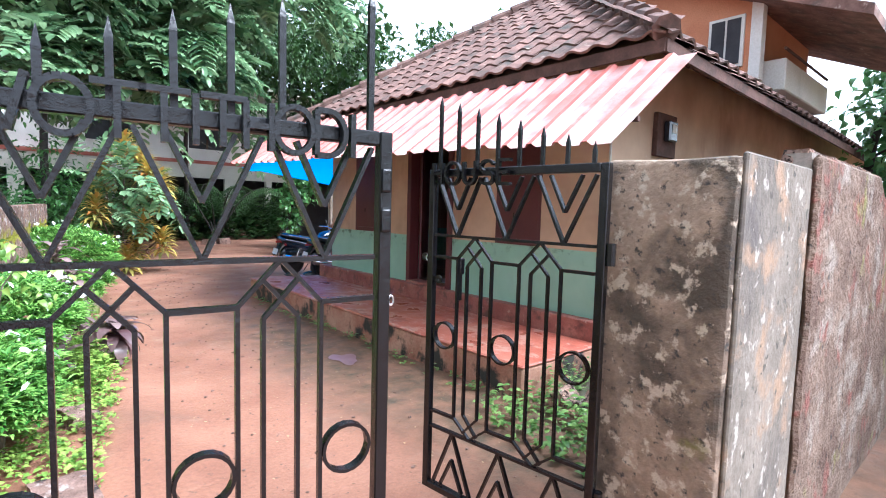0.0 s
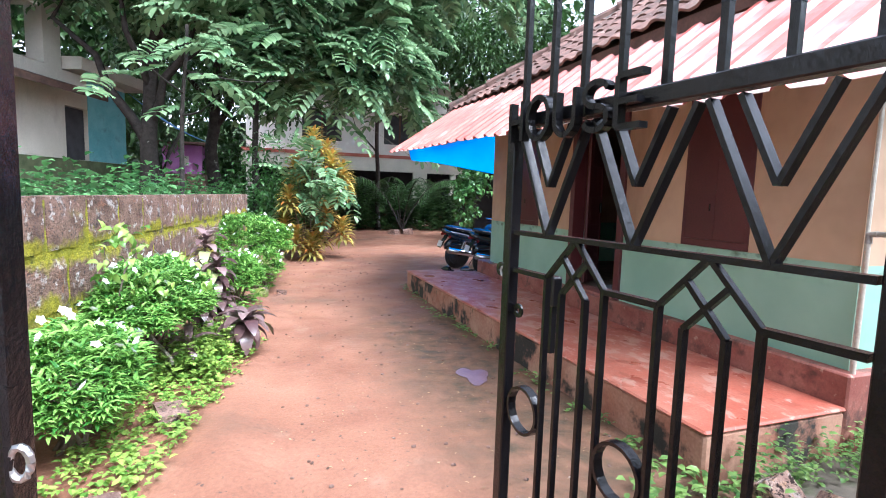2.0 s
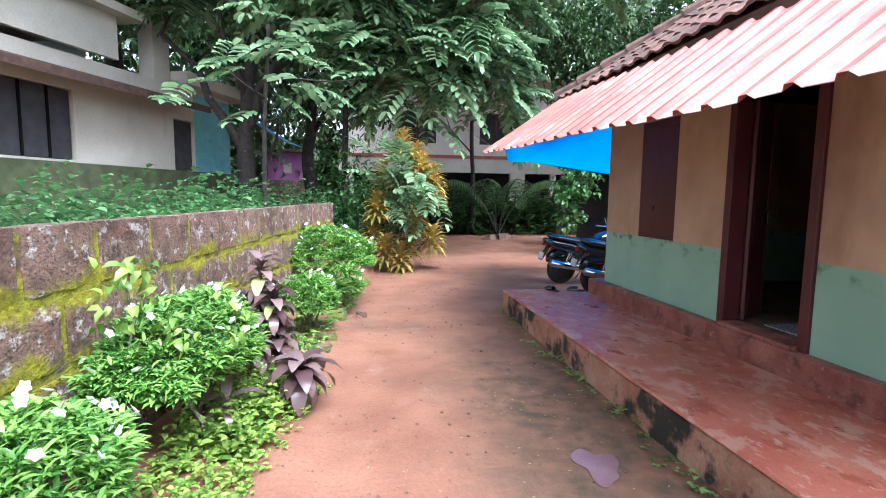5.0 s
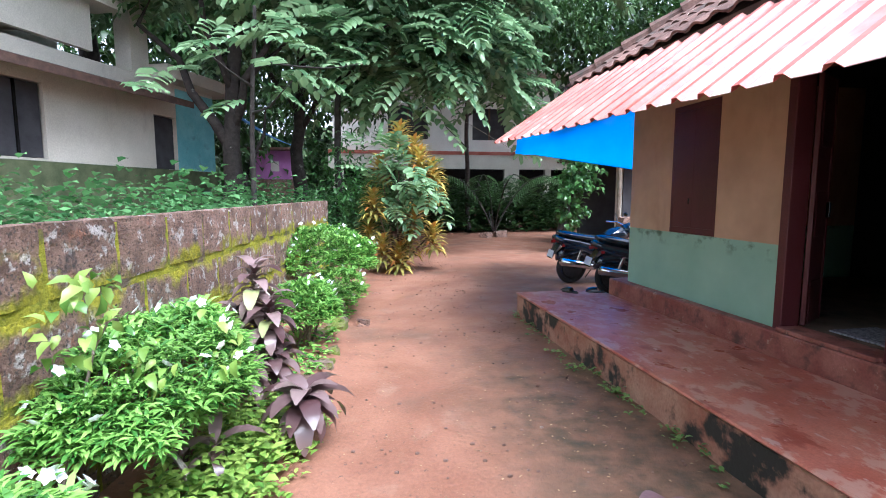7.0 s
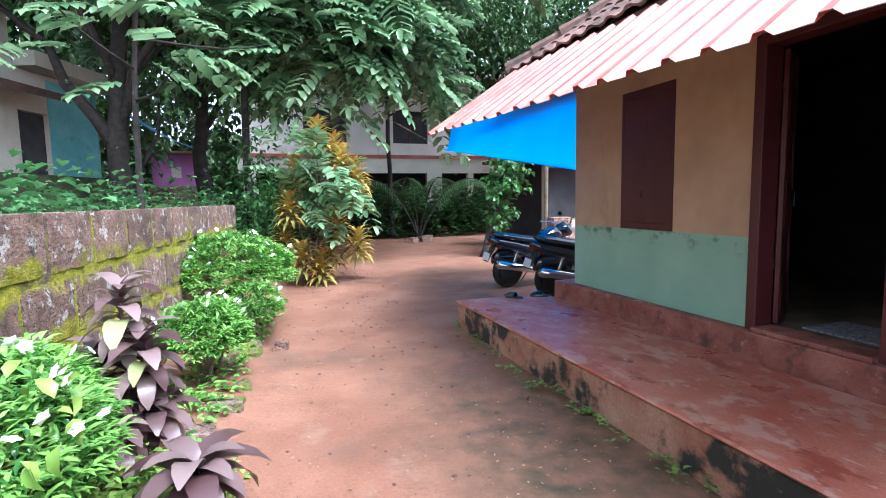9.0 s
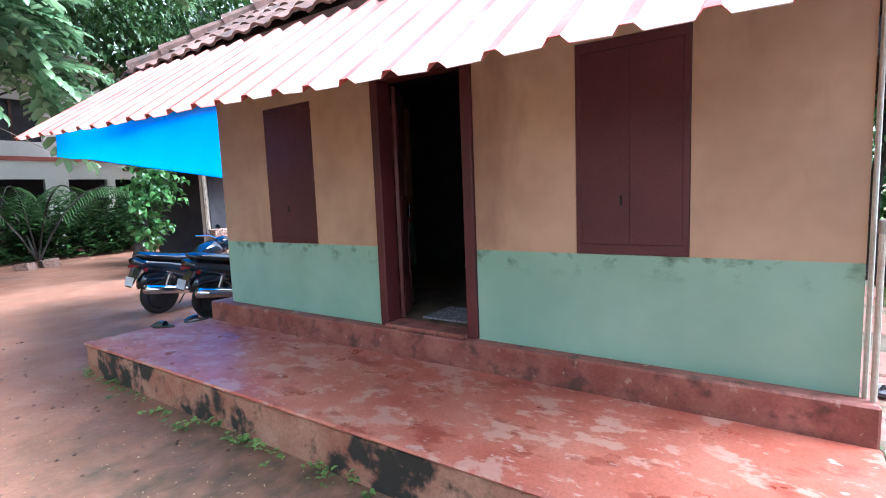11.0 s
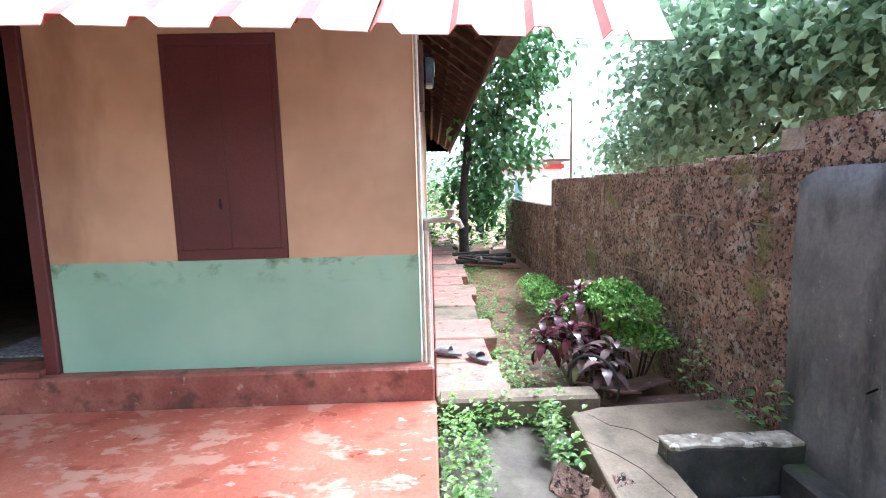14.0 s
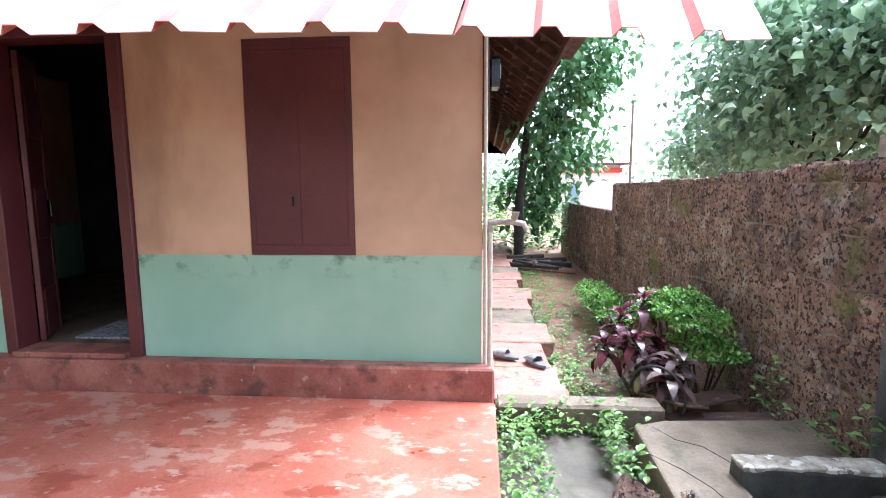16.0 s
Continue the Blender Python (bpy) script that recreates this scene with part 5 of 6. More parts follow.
cover("weeds", "taller weeds among the bed plants", lambda u, v: (wall_x(4.8 + 1.1 * v) + 0.35 + 0.5 * u, 4.8 + 1.1 * v), 1300, 0.075, M_LEAF_LIME, 0.3)
cover("weeds", "green weeds further along the bed", lambda u, v: (wall_x(6 + 5 * v) + 0.2 + 0.55 * u, 6 + 5 * v), 1500, 0.07, M_LEAF_BRIGHT, 0.16)
cover("shrubs", "broad-leaved shrubs growing behind the boundary wall", lambda u, v: (-1.0 - 2.6 * u + 0.13 * (14 * v), 4.0 + 12 * v, 0.55 + 0.25 * math.sin(u * 9 + v * 20)), 17000, 0.14, M_LEAF_SHRUB, 1.1)
cover("shrubs", "dark undergrowth before the far house", lambda u, v: (0.5 + 11.5 * u, 22.0 + 3.0 * v, 0.0), 11000, 0.28, M_LEAF_FAR, 2.1)
cover("shrubs", "undergrowth beyond the end of the boundary wall", lambda u, v: (-3 + 4.2 * u, 13.5 + 9 * v, 0.0), 2200, 0.18, M_LEAF_FAR, 1.3)
cover("weeds", "weeds along the foot of the veranda", lambda u, v: (2.9 - 0.16 * u * u, 2.8 + 6 * v), 420, 0.045, M_WEED, 0.08)


def twig_stem():
    th = tagged(empty("bare_shrub_stem"), "pale bare branching stem leaning from the bed", "branch")
    part("stem", tube([(0.05, 5.0, -0.02), (0.0, 5.08, 0.2), (-0.2, 5.2, 0.42), (-0.35, 5.3, 0.62)], [0.02, 0.016, 0.012, 0.006], 6), surf("pale_bark", (0.3, 0.26, 0.2), (0.48, 0.43, 0.36), 12, 0.9, 0.4), th)


twig_stem()


def lime_shoot():
    th = tagged(empty("climber_shoot"), "lime-green young climber shoot against the wall", "plant")
    part("stem", tube([(-0.4, 4.55, 0.0), (-0.3, 4.65, 0.5), (-0.22, 4.75, 0.95), (-0.1, 4.7, 1.15)], [0.01, 0.008, 0.006, 0.003], 5), M_STEM, th)
    broad_crown("foliage", [((-0.2, 4.7, 1.05), (0.18, 0.22, 0.2)), ((0.05, 4.85, 0.85), (0.3, 0.3, 0.06))], 90, 0.085, 0.045, M_LEAF_LIME, th, clump=6, spread=0.06)


lime_shoot()


def kerb():
    th = tagged(empty("kerb"), "broken mossy laterite kerb stones along the bed", "kerb", kind="structure")
    me = [block_mesh("kerb_stone", 0.34, 0.2, 0.18, m, 40 + i) for i, m in enumerate((M_LATERITE, M_KERB_MOSS, M_KERB_MOSS))]
    y = 5.15
    for i in range(16):
        y += 0.27 + 0.16 * abs(math.sin(i * 2.7))
        ob = new("kerb_stone", me[(i * 5) % 3])
        ob.parent = th
        edge = 0.25 + 0.25 * min(1.0, (y - 5.1) / 0.9) + 0.055 * (y - 5.1)
        ob.matrix_basis = pose(edge + 0.09 * math.sin(i * 1.7), y, 0.005 + 0.015 * math.sin(i * 4.1), 14 * math.sin(i), 16 * math.sin(i * 2.3), 30 * math.sin(i * 3.1)) @ Matrix.Diagonal((0.9 + 0.3 * math.sin(i * 5), 0.62 + 0.26 * math.sin(i * 1.9), 1, 1))


kerb()

# ---- neighbouring houses ----


def askew(y):
    """Front line of the neighbouring house."""
    return -5.34 + 0.365 * (y - 14.3)


def slab(y0, y1, d0, d1, z0, z1, tilt=0.0, bm=None):
    """A block along the neighbouring house's front: d0, d1 are distances out from its face."""
    bm = bm or bmesh.new()
    n = Vector((1, -0.365, 0)).normalized()
    pts = []
    for z in (z0, z1):
        for y, d in ((y0, d0), (y1, d0), (y1, d1), (y0, d1)):
            p = Vector((askew(y), y, z)) + n * d
            p.z -= tilt * max(0.0, d)
            pts.append(bm.verts.new(p))
    for f in ((3, 2, 1, 0), (4, 5, 6, 7), (0, 1, 5, 4), (1, 2, 6, 5), (2, 3, 7, 6), (3, 0, 4, 7)):
        bm.faces.new([pts[i] for i in f])
    return bm


def west_house():
    th = tagged(empty("neighbour_house"), "two-storey cream house with a brown sheet canopy", "house")
    front = wall_panel("wall", (askew(0), 0, 0), (0.365, 1, 0), (0, 0, 1), [4, 12.6, 14.32, 17.2, 18.0, 19.6], [2.25, 2.3, 3.68, 3.83, 4.6], {(1, 1), (1, 2), (3, 0), (3, 1)}, -0.3, M_CREAM, "cream plaster wall", "part")
    front.parent = th
    del front["kind"], front["category"]
    # Near-black core and sheets behind the openings stand for indoor shade.
    part("core", slab(4, 19.5, -4, -0.36, 2.25, 4.6), M_SHADE, th, "near-black block standing for shaded rooms")
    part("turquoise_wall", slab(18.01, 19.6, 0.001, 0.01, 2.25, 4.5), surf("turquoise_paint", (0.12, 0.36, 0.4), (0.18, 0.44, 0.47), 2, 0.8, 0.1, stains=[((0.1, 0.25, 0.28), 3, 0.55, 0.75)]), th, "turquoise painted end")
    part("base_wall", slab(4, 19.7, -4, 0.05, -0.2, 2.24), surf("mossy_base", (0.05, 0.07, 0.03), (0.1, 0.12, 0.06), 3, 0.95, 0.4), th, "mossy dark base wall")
    w = part("window", slab(12.65, 14.27, -0.1, -0.06, 2.32, 3.8), M_SHADE, th, "near-black sheet standing for shade in the window")
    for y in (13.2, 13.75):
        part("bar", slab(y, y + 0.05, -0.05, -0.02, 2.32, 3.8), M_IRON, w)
    part("doorway", slab(17.22, 17.98, -0.14, -0.1, 2.26, 3.66), M_SHADE, th, "near-black sheet standing for shade in the doorway")
    part("canopy", slab(3.5, 17.6, -0.1, 0.9, 4.14, 4.31, 0.32), surf("brown_sheet", (0.05, 0.027, 0.02), (0.1, 0.055, 0.04), 5, 0.8, 0.2, stains=[((0.12, 0.07, 0.05), 8, 0.55, 0.7)]), th, "brown corrugated sheet canopy")
    part("parapet", slab(3.5, 15.4, 0.0, 0.14, 4.75, 5.75), M_CREAM, th, "cream balcony parapet")
    part("ledge", slab(3.5, 15.9, -0.3, 0.5, 5.75, 5.95), M_CREAM, th, "projecting cream ledge")
    part("upper_wall", slab(3.5, 14.6, -4, -0.5, 5.0, 8.5), M_CREAM, th)
    part("pillar", slab(16.6, 17.15, -0.45, 0.0, 4.6, 8.5), M_CREAM, th, "square cream pillar")
    part("flat_roof", slab(17.2, 20.2, -3, 0.5, 4.62, 4.95), M_CREAM, th, "flat cream roof slab")
    part("back_wall", slab(14.8, 16.5, -3.9, -2.0, 4.6, 8.0), M_WHITE, th)


west_house()


def blue_cover(name, pts, label):
    n = 8
    a, b, c, d = [Vector(p) for p in pts]
    bm = bmesh.new()
    g = [[bm.verts.new(a.lerp(b, i / n).lerp(d.lerp(c, i / n), j / n) - Vector((0, 0, 0.18 * math.sin(math.pi * i / n)))) for i in range(n + 1)] for j in range(n + 1)]
    for j in range(n):
        for i in range(n):
            bm.faces.new((g[j][i], g[j][i + 1], g[j + 1][i + 1], g[j + 1][i]))
    ob = tagged(part(name, bm, M_TARP_FAR, smooth=True), label, "tarpaulin")
    ob.modifiers.new("thickness", "SOLIDIFY").thickness = 0.004


M_TARP_FAR = surf("dull_blue_tarpaulin", (0.02, 0.12, 0.34), (0.03, 0.17, 0.42), 2, 0.5, 0.1)
blue_cover("tarpaulin", [(-3.3, 19.6, 4.5), (-1.55, 23.5, 3.5), (-1.0, 25.5, 3.5), (-3.4, 24.5, 4.6)], "blue tarpaulin slung between the trees")


def purple_hut():
    th = tagged(empty("shed"), "small purple-painted shed among the trees", "shed")
    part("wall", box(-4.0, -2.2, 29.5, 31.5, 2.3, 3.75), M_PURPLE, th)
    part("base", box(-4.2, -2.0, 29.4, 31.6, -0.1, 2.3), M_LATERITE, th, "dark block base")
    part("roof", box(-4.3, -1.9, 29.0, 31.8, 3.75, 3.88, 0.02), M_TILE, th)
    part("window", box(-3.2, -2.8, 29.46, 29.5, 2.7, 3.2), M_WHITE, th)


purple_hut()


def far_house():
    """The two-storey house that closes the drive."""
    th = tagged(empty("far_house"), "two-storey off-white house with dark windows behind trees", "house")
    Y = 27.0
    front = wall_panel("upper_wall", (0, Y, 0), (1, 0, 0), (0, 0, 1), [0.0, 2.6, 4.55, 6.75, 8.5, 14], [3.6, 4.2, 5.75, 7.4], {(1, 1), (3, 1)}, -0.25, M_WHITE, "off-white plaster wall", "part")
    front.parent = th
    del front["kind"], front["category"]
    # Window shade is a near-black sheet set behind each opening.
    for a, b in ((2.6, 4.55), (6.75, 8.5)):
        w = part("window", box(a, b, Y + 0.15, Y + 0.2, 4.2, 5.75), M_SHADE, th, "open window, near-black sheet as its inner shade")
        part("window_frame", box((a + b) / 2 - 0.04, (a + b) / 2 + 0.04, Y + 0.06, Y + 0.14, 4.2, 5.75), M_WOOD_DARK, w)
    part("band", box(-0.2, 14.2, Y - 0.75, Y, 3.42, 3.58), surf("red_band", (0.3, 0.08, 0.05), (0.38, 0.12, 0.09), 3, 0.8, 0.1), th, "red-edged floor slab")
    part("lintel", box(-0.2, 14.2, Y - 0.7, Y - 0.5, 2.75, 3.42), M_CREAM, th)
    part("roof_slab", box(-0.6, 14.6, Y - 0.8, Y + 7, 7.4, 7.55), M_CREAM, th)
    # Rear wall coloured near-black to give the deep porch its shade.
    part("rear_wall", box(0, 14, Y + 4, Y + 4.2, -0.1, 7.4), M_SHADE, th)
    part("side_wall", box(0, 0.25, Y + 0.25, Y + 4, -0.1, 7.4), M_WHITE, th)
    part("side_wall", box(13.75, 14, Y + 0.25, Y + 4, -0.1, 7.4), M_WHITE, th)
    for x, w in ((0.0, 0.5), (3.2, 0.4), (8.2, 0.75), (10.3, 0.3), (13.4, 0.5)):
        part("pillar", box(x, x + w, Y - 0.7, Y - 0.45, -0.1, 2.75), M_CREAM, th)
    part("low_wall", box(0, 14, Y - 0.6, Y - 0.45, -0.1, 0.85), surf("maroon_base", (0.11, 0.05, 0.04), (0.18, 0.08, 0.06), 3, 0.9, 0.2), th, "low dull red parapet")


far_house()


def back_shed():
    th = tagged(empty("outbuilding"), "open brick outbuilding beside the parking place", "shed")
    part("wall", box(8.2, 12.5, 15.5, 15.7, -0.1, 2.4), M_CREAM, th)
    # Back wall in near-black, the shed's inner shade put into its colour.
    part("back", box(8.0, 12.5, 17.5, 17.7, -0.1, 2.6), M_SHADE, th)
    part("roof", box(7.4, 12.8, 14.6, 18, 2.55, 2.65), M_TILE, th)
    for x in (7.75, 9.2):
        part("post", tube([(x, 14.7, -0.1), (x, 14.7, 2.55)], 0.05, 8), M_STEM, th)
    # No hole in the wall: a near-black sheet stands for the shade.
    part("opening", box(8.3, 10.6, 15.46, 15.495, 0.9, 2.3), M_SHADE, th, "near-black sheet standing for a shaded opening")


back_shed()


def brick_stack():
    th = tagged(empty("brick_stack"), "rough stack of orange laterite blocks", "bricks")
    for i, (x, z, w) in enumerate(((7.2, 0.0, 0.5), (7.72, 0.0, 0.5), (7.3, 0.26, 0.5), (7.8, 0.26, 0.45), (7.2, 0.52, 0.45), (7.65, 0.52, 0.5), (7.35, 0.78, 0.5))):
        part("block", box(x - w / 2, x + w / 2, 13.3 + 0.03 * (i % 3), 13.6, z - 0.01, z + 0.25, 0.015), M_LATERITE_RED, th)


brick_stack()

# ---- motorcycles ----
M_TYRE = surf("tyre_rubber", (0.012, 0.012, 0.013), (0.025, 0.025, 0.025), 20, 0.8, 0.2)
M_BIKE = surf("black_bike_paint", (0.008, 0.016, 0.028), (0.012, 0.024, 0.042), 4, 0.1, 0.0, spec=1.0)
M_SEAT = surf("black_seat_vinyl", (0.012, 0.018, 0.026), (0.022, 0.03, 0.042), 10, 0.2, 0.05, spec=1.0)
M_CHROME = surf("chrome", (0.6, 0.6, 0.62), (0.7, 0.7, 0.72), 5, 0.15, 0.0, metal=1.0)
M_LAMP_RED = surf("red_lamp_glass", (0.25, 0.01, 0.01), (0.3, 0.02, 0.02), 5, 0.15, 0.0)


def wheel(parent, x, r):
    bm = bmesh.new()
    n, m = 28, 8
    rg = []
    for i in range(n):
        a = 2 * math.pi * i / n
        rg.append([bm.verts.new((x + math.cos(a) * (r - 0.05 + 0.05 * math.cos(b)), 0.055 * math.sin(b), r + math.sin(a) * (r - 0.05 + 0.05 * math.cos(b)))) for b in np.linspace(0, 2 * math.pi, m, endpoint=False)])
    for i in range(n):
        for j in range(m):
            bm.faces.new((rg[i][j], rg[(i + 1) % n][j], rg[(i + 1) % n][(j + 1) % m], rg[i][(j + 1) % m]))
    w = part("wheel", bm, M_TYRE, parent, "black tyre", smooth=True)
    rim = bmesh.new()
    for k in range(6):
        a = k * math.pi / 3
        bar((x, 0, r), (x + math.cos(a) * (r - 0.08), 0, r + math.sin(a) * (r - 0.08)), 0.03, 0.02, rim, up=(0, 1, 0))
    tube([(x, -0.06, r), (x, 0.06, r)], 0.045, 12, rim)
    part("rim", rim, M_TYRE, w)
    part("hub_cover", tube([(x, -0.05, r), (x, 0.05, r)], r - 0.1, 20), M_TYRE, w)


def loft(secs, bm=None):
    """A body through cross-sections (x, z centre, half width, half height)."""
    bm = bm or bmesh.new()
    rings = []
    for x, z, hw, hh in secs:
        rings.append([bm.verts.new((x, hw * math.cos(a) * (1 - 0.12 * math.sin(a)), z + hh * math.sin(a))) for a in np.linspace(0, 2 * math.pi, 12, endpoint=False)])
    for p, q in zip(rings, rings[1:]):
        for i in range(12):
            bm.faces.new((p[i], p[(i + 1) % 12], q[(i + 1) % 12], q[i]))
    bm.faces.new(rings[0][::-1])
    bm.faces.new(rings[-1])
    return bm


def motorcycle(label):
    """A commuter motorcycle along +x, its rear wheel's axle at x = 0.3."""
    th = tagged(empty("motorcycle"), label, "motorcycle", group="parked motorcycles")
    wheel(th, 0.3, 0.3), wheel(th, 1.58, 0.3)
    part("seat", loft([(-0.04, 0.93, 0.06, 0.03), (0.1, 0.9, 0.13, 0.06), (0.5, 0.83, 0.15, 0.06), (0.8, 0.79, 0.13, 0.06), (0.98, 0.83, 0.08, 0.04)]), M_SEAT, th, "black vinyl seat", True)
    part("tank", loft([(0.9, 0.8, 0.08, 0.06), (1.0, 0.84, 0.14, 0.12), (1.2, 0.88, 0.16, 0.13), (1.36, 0.86, 0.1, 0.1), (1.42, 0.84, 0.05, 0.06)]), M_BIKE, th, "glossy black fuel tank", True)
    part("tail_panel", loft([(-0.1, 0.84, 0.07, 0.05), (0.06, 0.78, 0.14, 0.1), (0.4, 0.7, 0.15, 0.13), (0.75, 0.58, 0.14, 0.18), (0.95, 0.55, 0.08, 0.14)]), M_BIKE, th, "glossy tail panel", True)
    part("tail_lamp", loft([(-0.1, 0.8, 0.04, 0.025), (-0.06, 0.79, 0.07, 0.04), (0.0, 0.78, 0.08, 0.04)]), M_LAMP_RED, th, "red tail lamp", True)
    part("rear_mudguard", bar((0.0, 0, 0.74), (-0.16, 0, 0.48), 0.012, 0.13), M_BIKE, th)
    part("number_plate", bar((-0.13, 0, 0.62), (-0.165, 0, 0.5), 0.008, 0.17), M_WHITE, th, "small white number plate")
    part("chain_guard", box(0.25, 0.85, -0.13, -0.1, 0.3, 0.42, 0.02), M_BIKE, th)
    part("rear_hugger", loft([(-0.02, 0.5, 0.05, 0.08), (0.1, 0.58, 0.08, 0.1), (0.4, 0.6, 0.09, 0.1), (0.6, 0.5, 0.08, 0.12)]), M_BIKE, th, smooth=True)
    part("engine", box(0.78, 1.18, -0.14, 0.14, 0.26, 0.58, 0.05, None, 2), M_SEAT, th, "dark engine block")
    part("exhaust", tube([(1.1, -0.15, 0.3), (0.8, -0.18, 0.28), (0.5, -0.2, 0.36), (-0.05, -0.21, 0.46)], [0.03, 0.04, 0.065, 0.07], 12), M_CHROME, th, "chrome exhaust pipe", True)
    for s in (-1, 1):
        part("shock_absorber", tube([(0.3, 0.1 * s, 0.32), (0.42, 0.11 * s, 0.66)], 0.028, 8), M_CHROME, th)
        part("fork", tube([(1.58, 0.08 * s, 0.3), (1.36, 0.08 * s, 0.98)], 0.022, 8), M_CHROME, th)
        part("indicator", tube([(0.02, 0.1 * s, 0.74), (-0.02, 0.19 * s, 0.73)], [0.012, 0.028], 8), M_LAMP_RED, th)
        st = part("mirror", tube([(1.36, 0.24 * s, 1.06), (1.34, 0.3 * s, 1.2)], 0.007, 6), M_BIKE, th)
        part("mirror_head", loft([(1.32, 1.22, 0.0, 0.0), (1.33, 1.22, 0.06, 0.04), (1.36, 1.22, 0.0, 0.0)]), M_BIKE, st)
    part("handlebar", tube([(1.2, -0.36, 1.04), (1.32, -0.2, 1.05), (1.38, 0, 1.0), (1.32, 0.2, 1.05), (1.2, 0.36, 1.04)], 0.014, 8), M_CHROME, th)
    part("headlamp", loft([(1.3, 0.95, 0.08, 0.08), (1.42, 0.94, 0.13, 0.13), (1.54, 0.92, 0.12, 0.11), (1.6, 0.91, 0.06, 0.06)]), M_BIKE, th, "headlamp cowl", True)
    part("front_mudguard", bar((1.3, 0, 0.55), (1.75, 0, 0.58), 0.015, 0.12), M_BIKE, th)
    part("side_stand", tube([(0.85, 0.1, 0.3), (0.8, 0.28, 0.0)], 0.012, 6), M_BIKE, th)
    return th


bike = motorcycle("black motorcycle parked under the blue tarpaulin")
bike.matrix_basis = pose(4.35, 10.75, 0.0, 6, 0, 8)
copy_thing(bike, pose(4.55, 9.72, 0.0, 6, 0, 4))

# ---- south yard ----


def worn(bm, seed):
    """A slab with chipped, uneven edges."""
    bmesh.ops.subdivide_edges(bm, edges=bm.edges[:], cuts=3, use_grid_fill=True)
    for v in bm.verts:
        k = v.co * 7 + Vector((seed, 0, 0))
        v.co += Vector((0.012 * noise.noise(k), 0.035 * noise.noise(k + Vector((3, 0, 0))) if v.co.y < 2.6 else 0.0, 0.01 * noise.noise(k + Vector((0, 5, 0)))))
    return bm


def path_strip():
    th = tagged(empty("side_path"), "narrow broken red path along the house side", "path", kind="structure")
    n = 20
    for i in range(n):
        x0, x1 = 4.42 + i * 0.62, 4.42 + (i + 1) * 0.62 - 0.015
        part("path_slab", worn(box(x0, x1 + 0.012, 2.2 + 0.07 * math.sin(i * 2.3), 2.71, -0.05, 0.185 + 0.008 * math.sin(i * 3.7), 0.012), i), M_PATH if i % 5 != 3 else M_CEMENT, th)


M_PATH = surf("worn_red_path", (0.3, 0.125, 0.095), (0.37, 0.2, 0.16), 3, 0.75, 0.3, 50, stains=[((0.1, 0.11, 0.05), 3, 0.52, 0.66), ((0.38, 0.29, 0.25), 6, 0.58, 0.7), ((0.09, 0.07, 0.06), 9, 0.58, 0.66)])
path_strip()


M_CAP = surf("flaking_whitewash", (0.2, 0.17, 0.13), (0.5, 0.46, 0.38), 9, 0.9, 0.6, 50, stains=[((0.08, 0.08, 0.05), 7, 0.55, 0.64), ((0.62, 0.6, 0.54), 14, 0.56, 0.62)])
M_MUD = surf("muddy_pit_floor", (0.06, 0.05, 0.037), (0.12, 0.1, 0.076), 4, 0.7, 0.4, 40, stains=[((0.05, 0.06, 0.025), 5, 0.55, 0.68)])


def worn_cap(bm):
    bmesh.ops.subdivide_edges(bm, edges=[e for e in bm.edges if e.calc_length() > 0.1], cuts=12, use_grid_fill=True)
    for v in bm.verts:
        v.co += Vector((0.012 * noise.noise(v.co * 16), 0, 0.01 * noise.noise(v.co * 13 + Vector((3, 0, 0)))))
    return bm


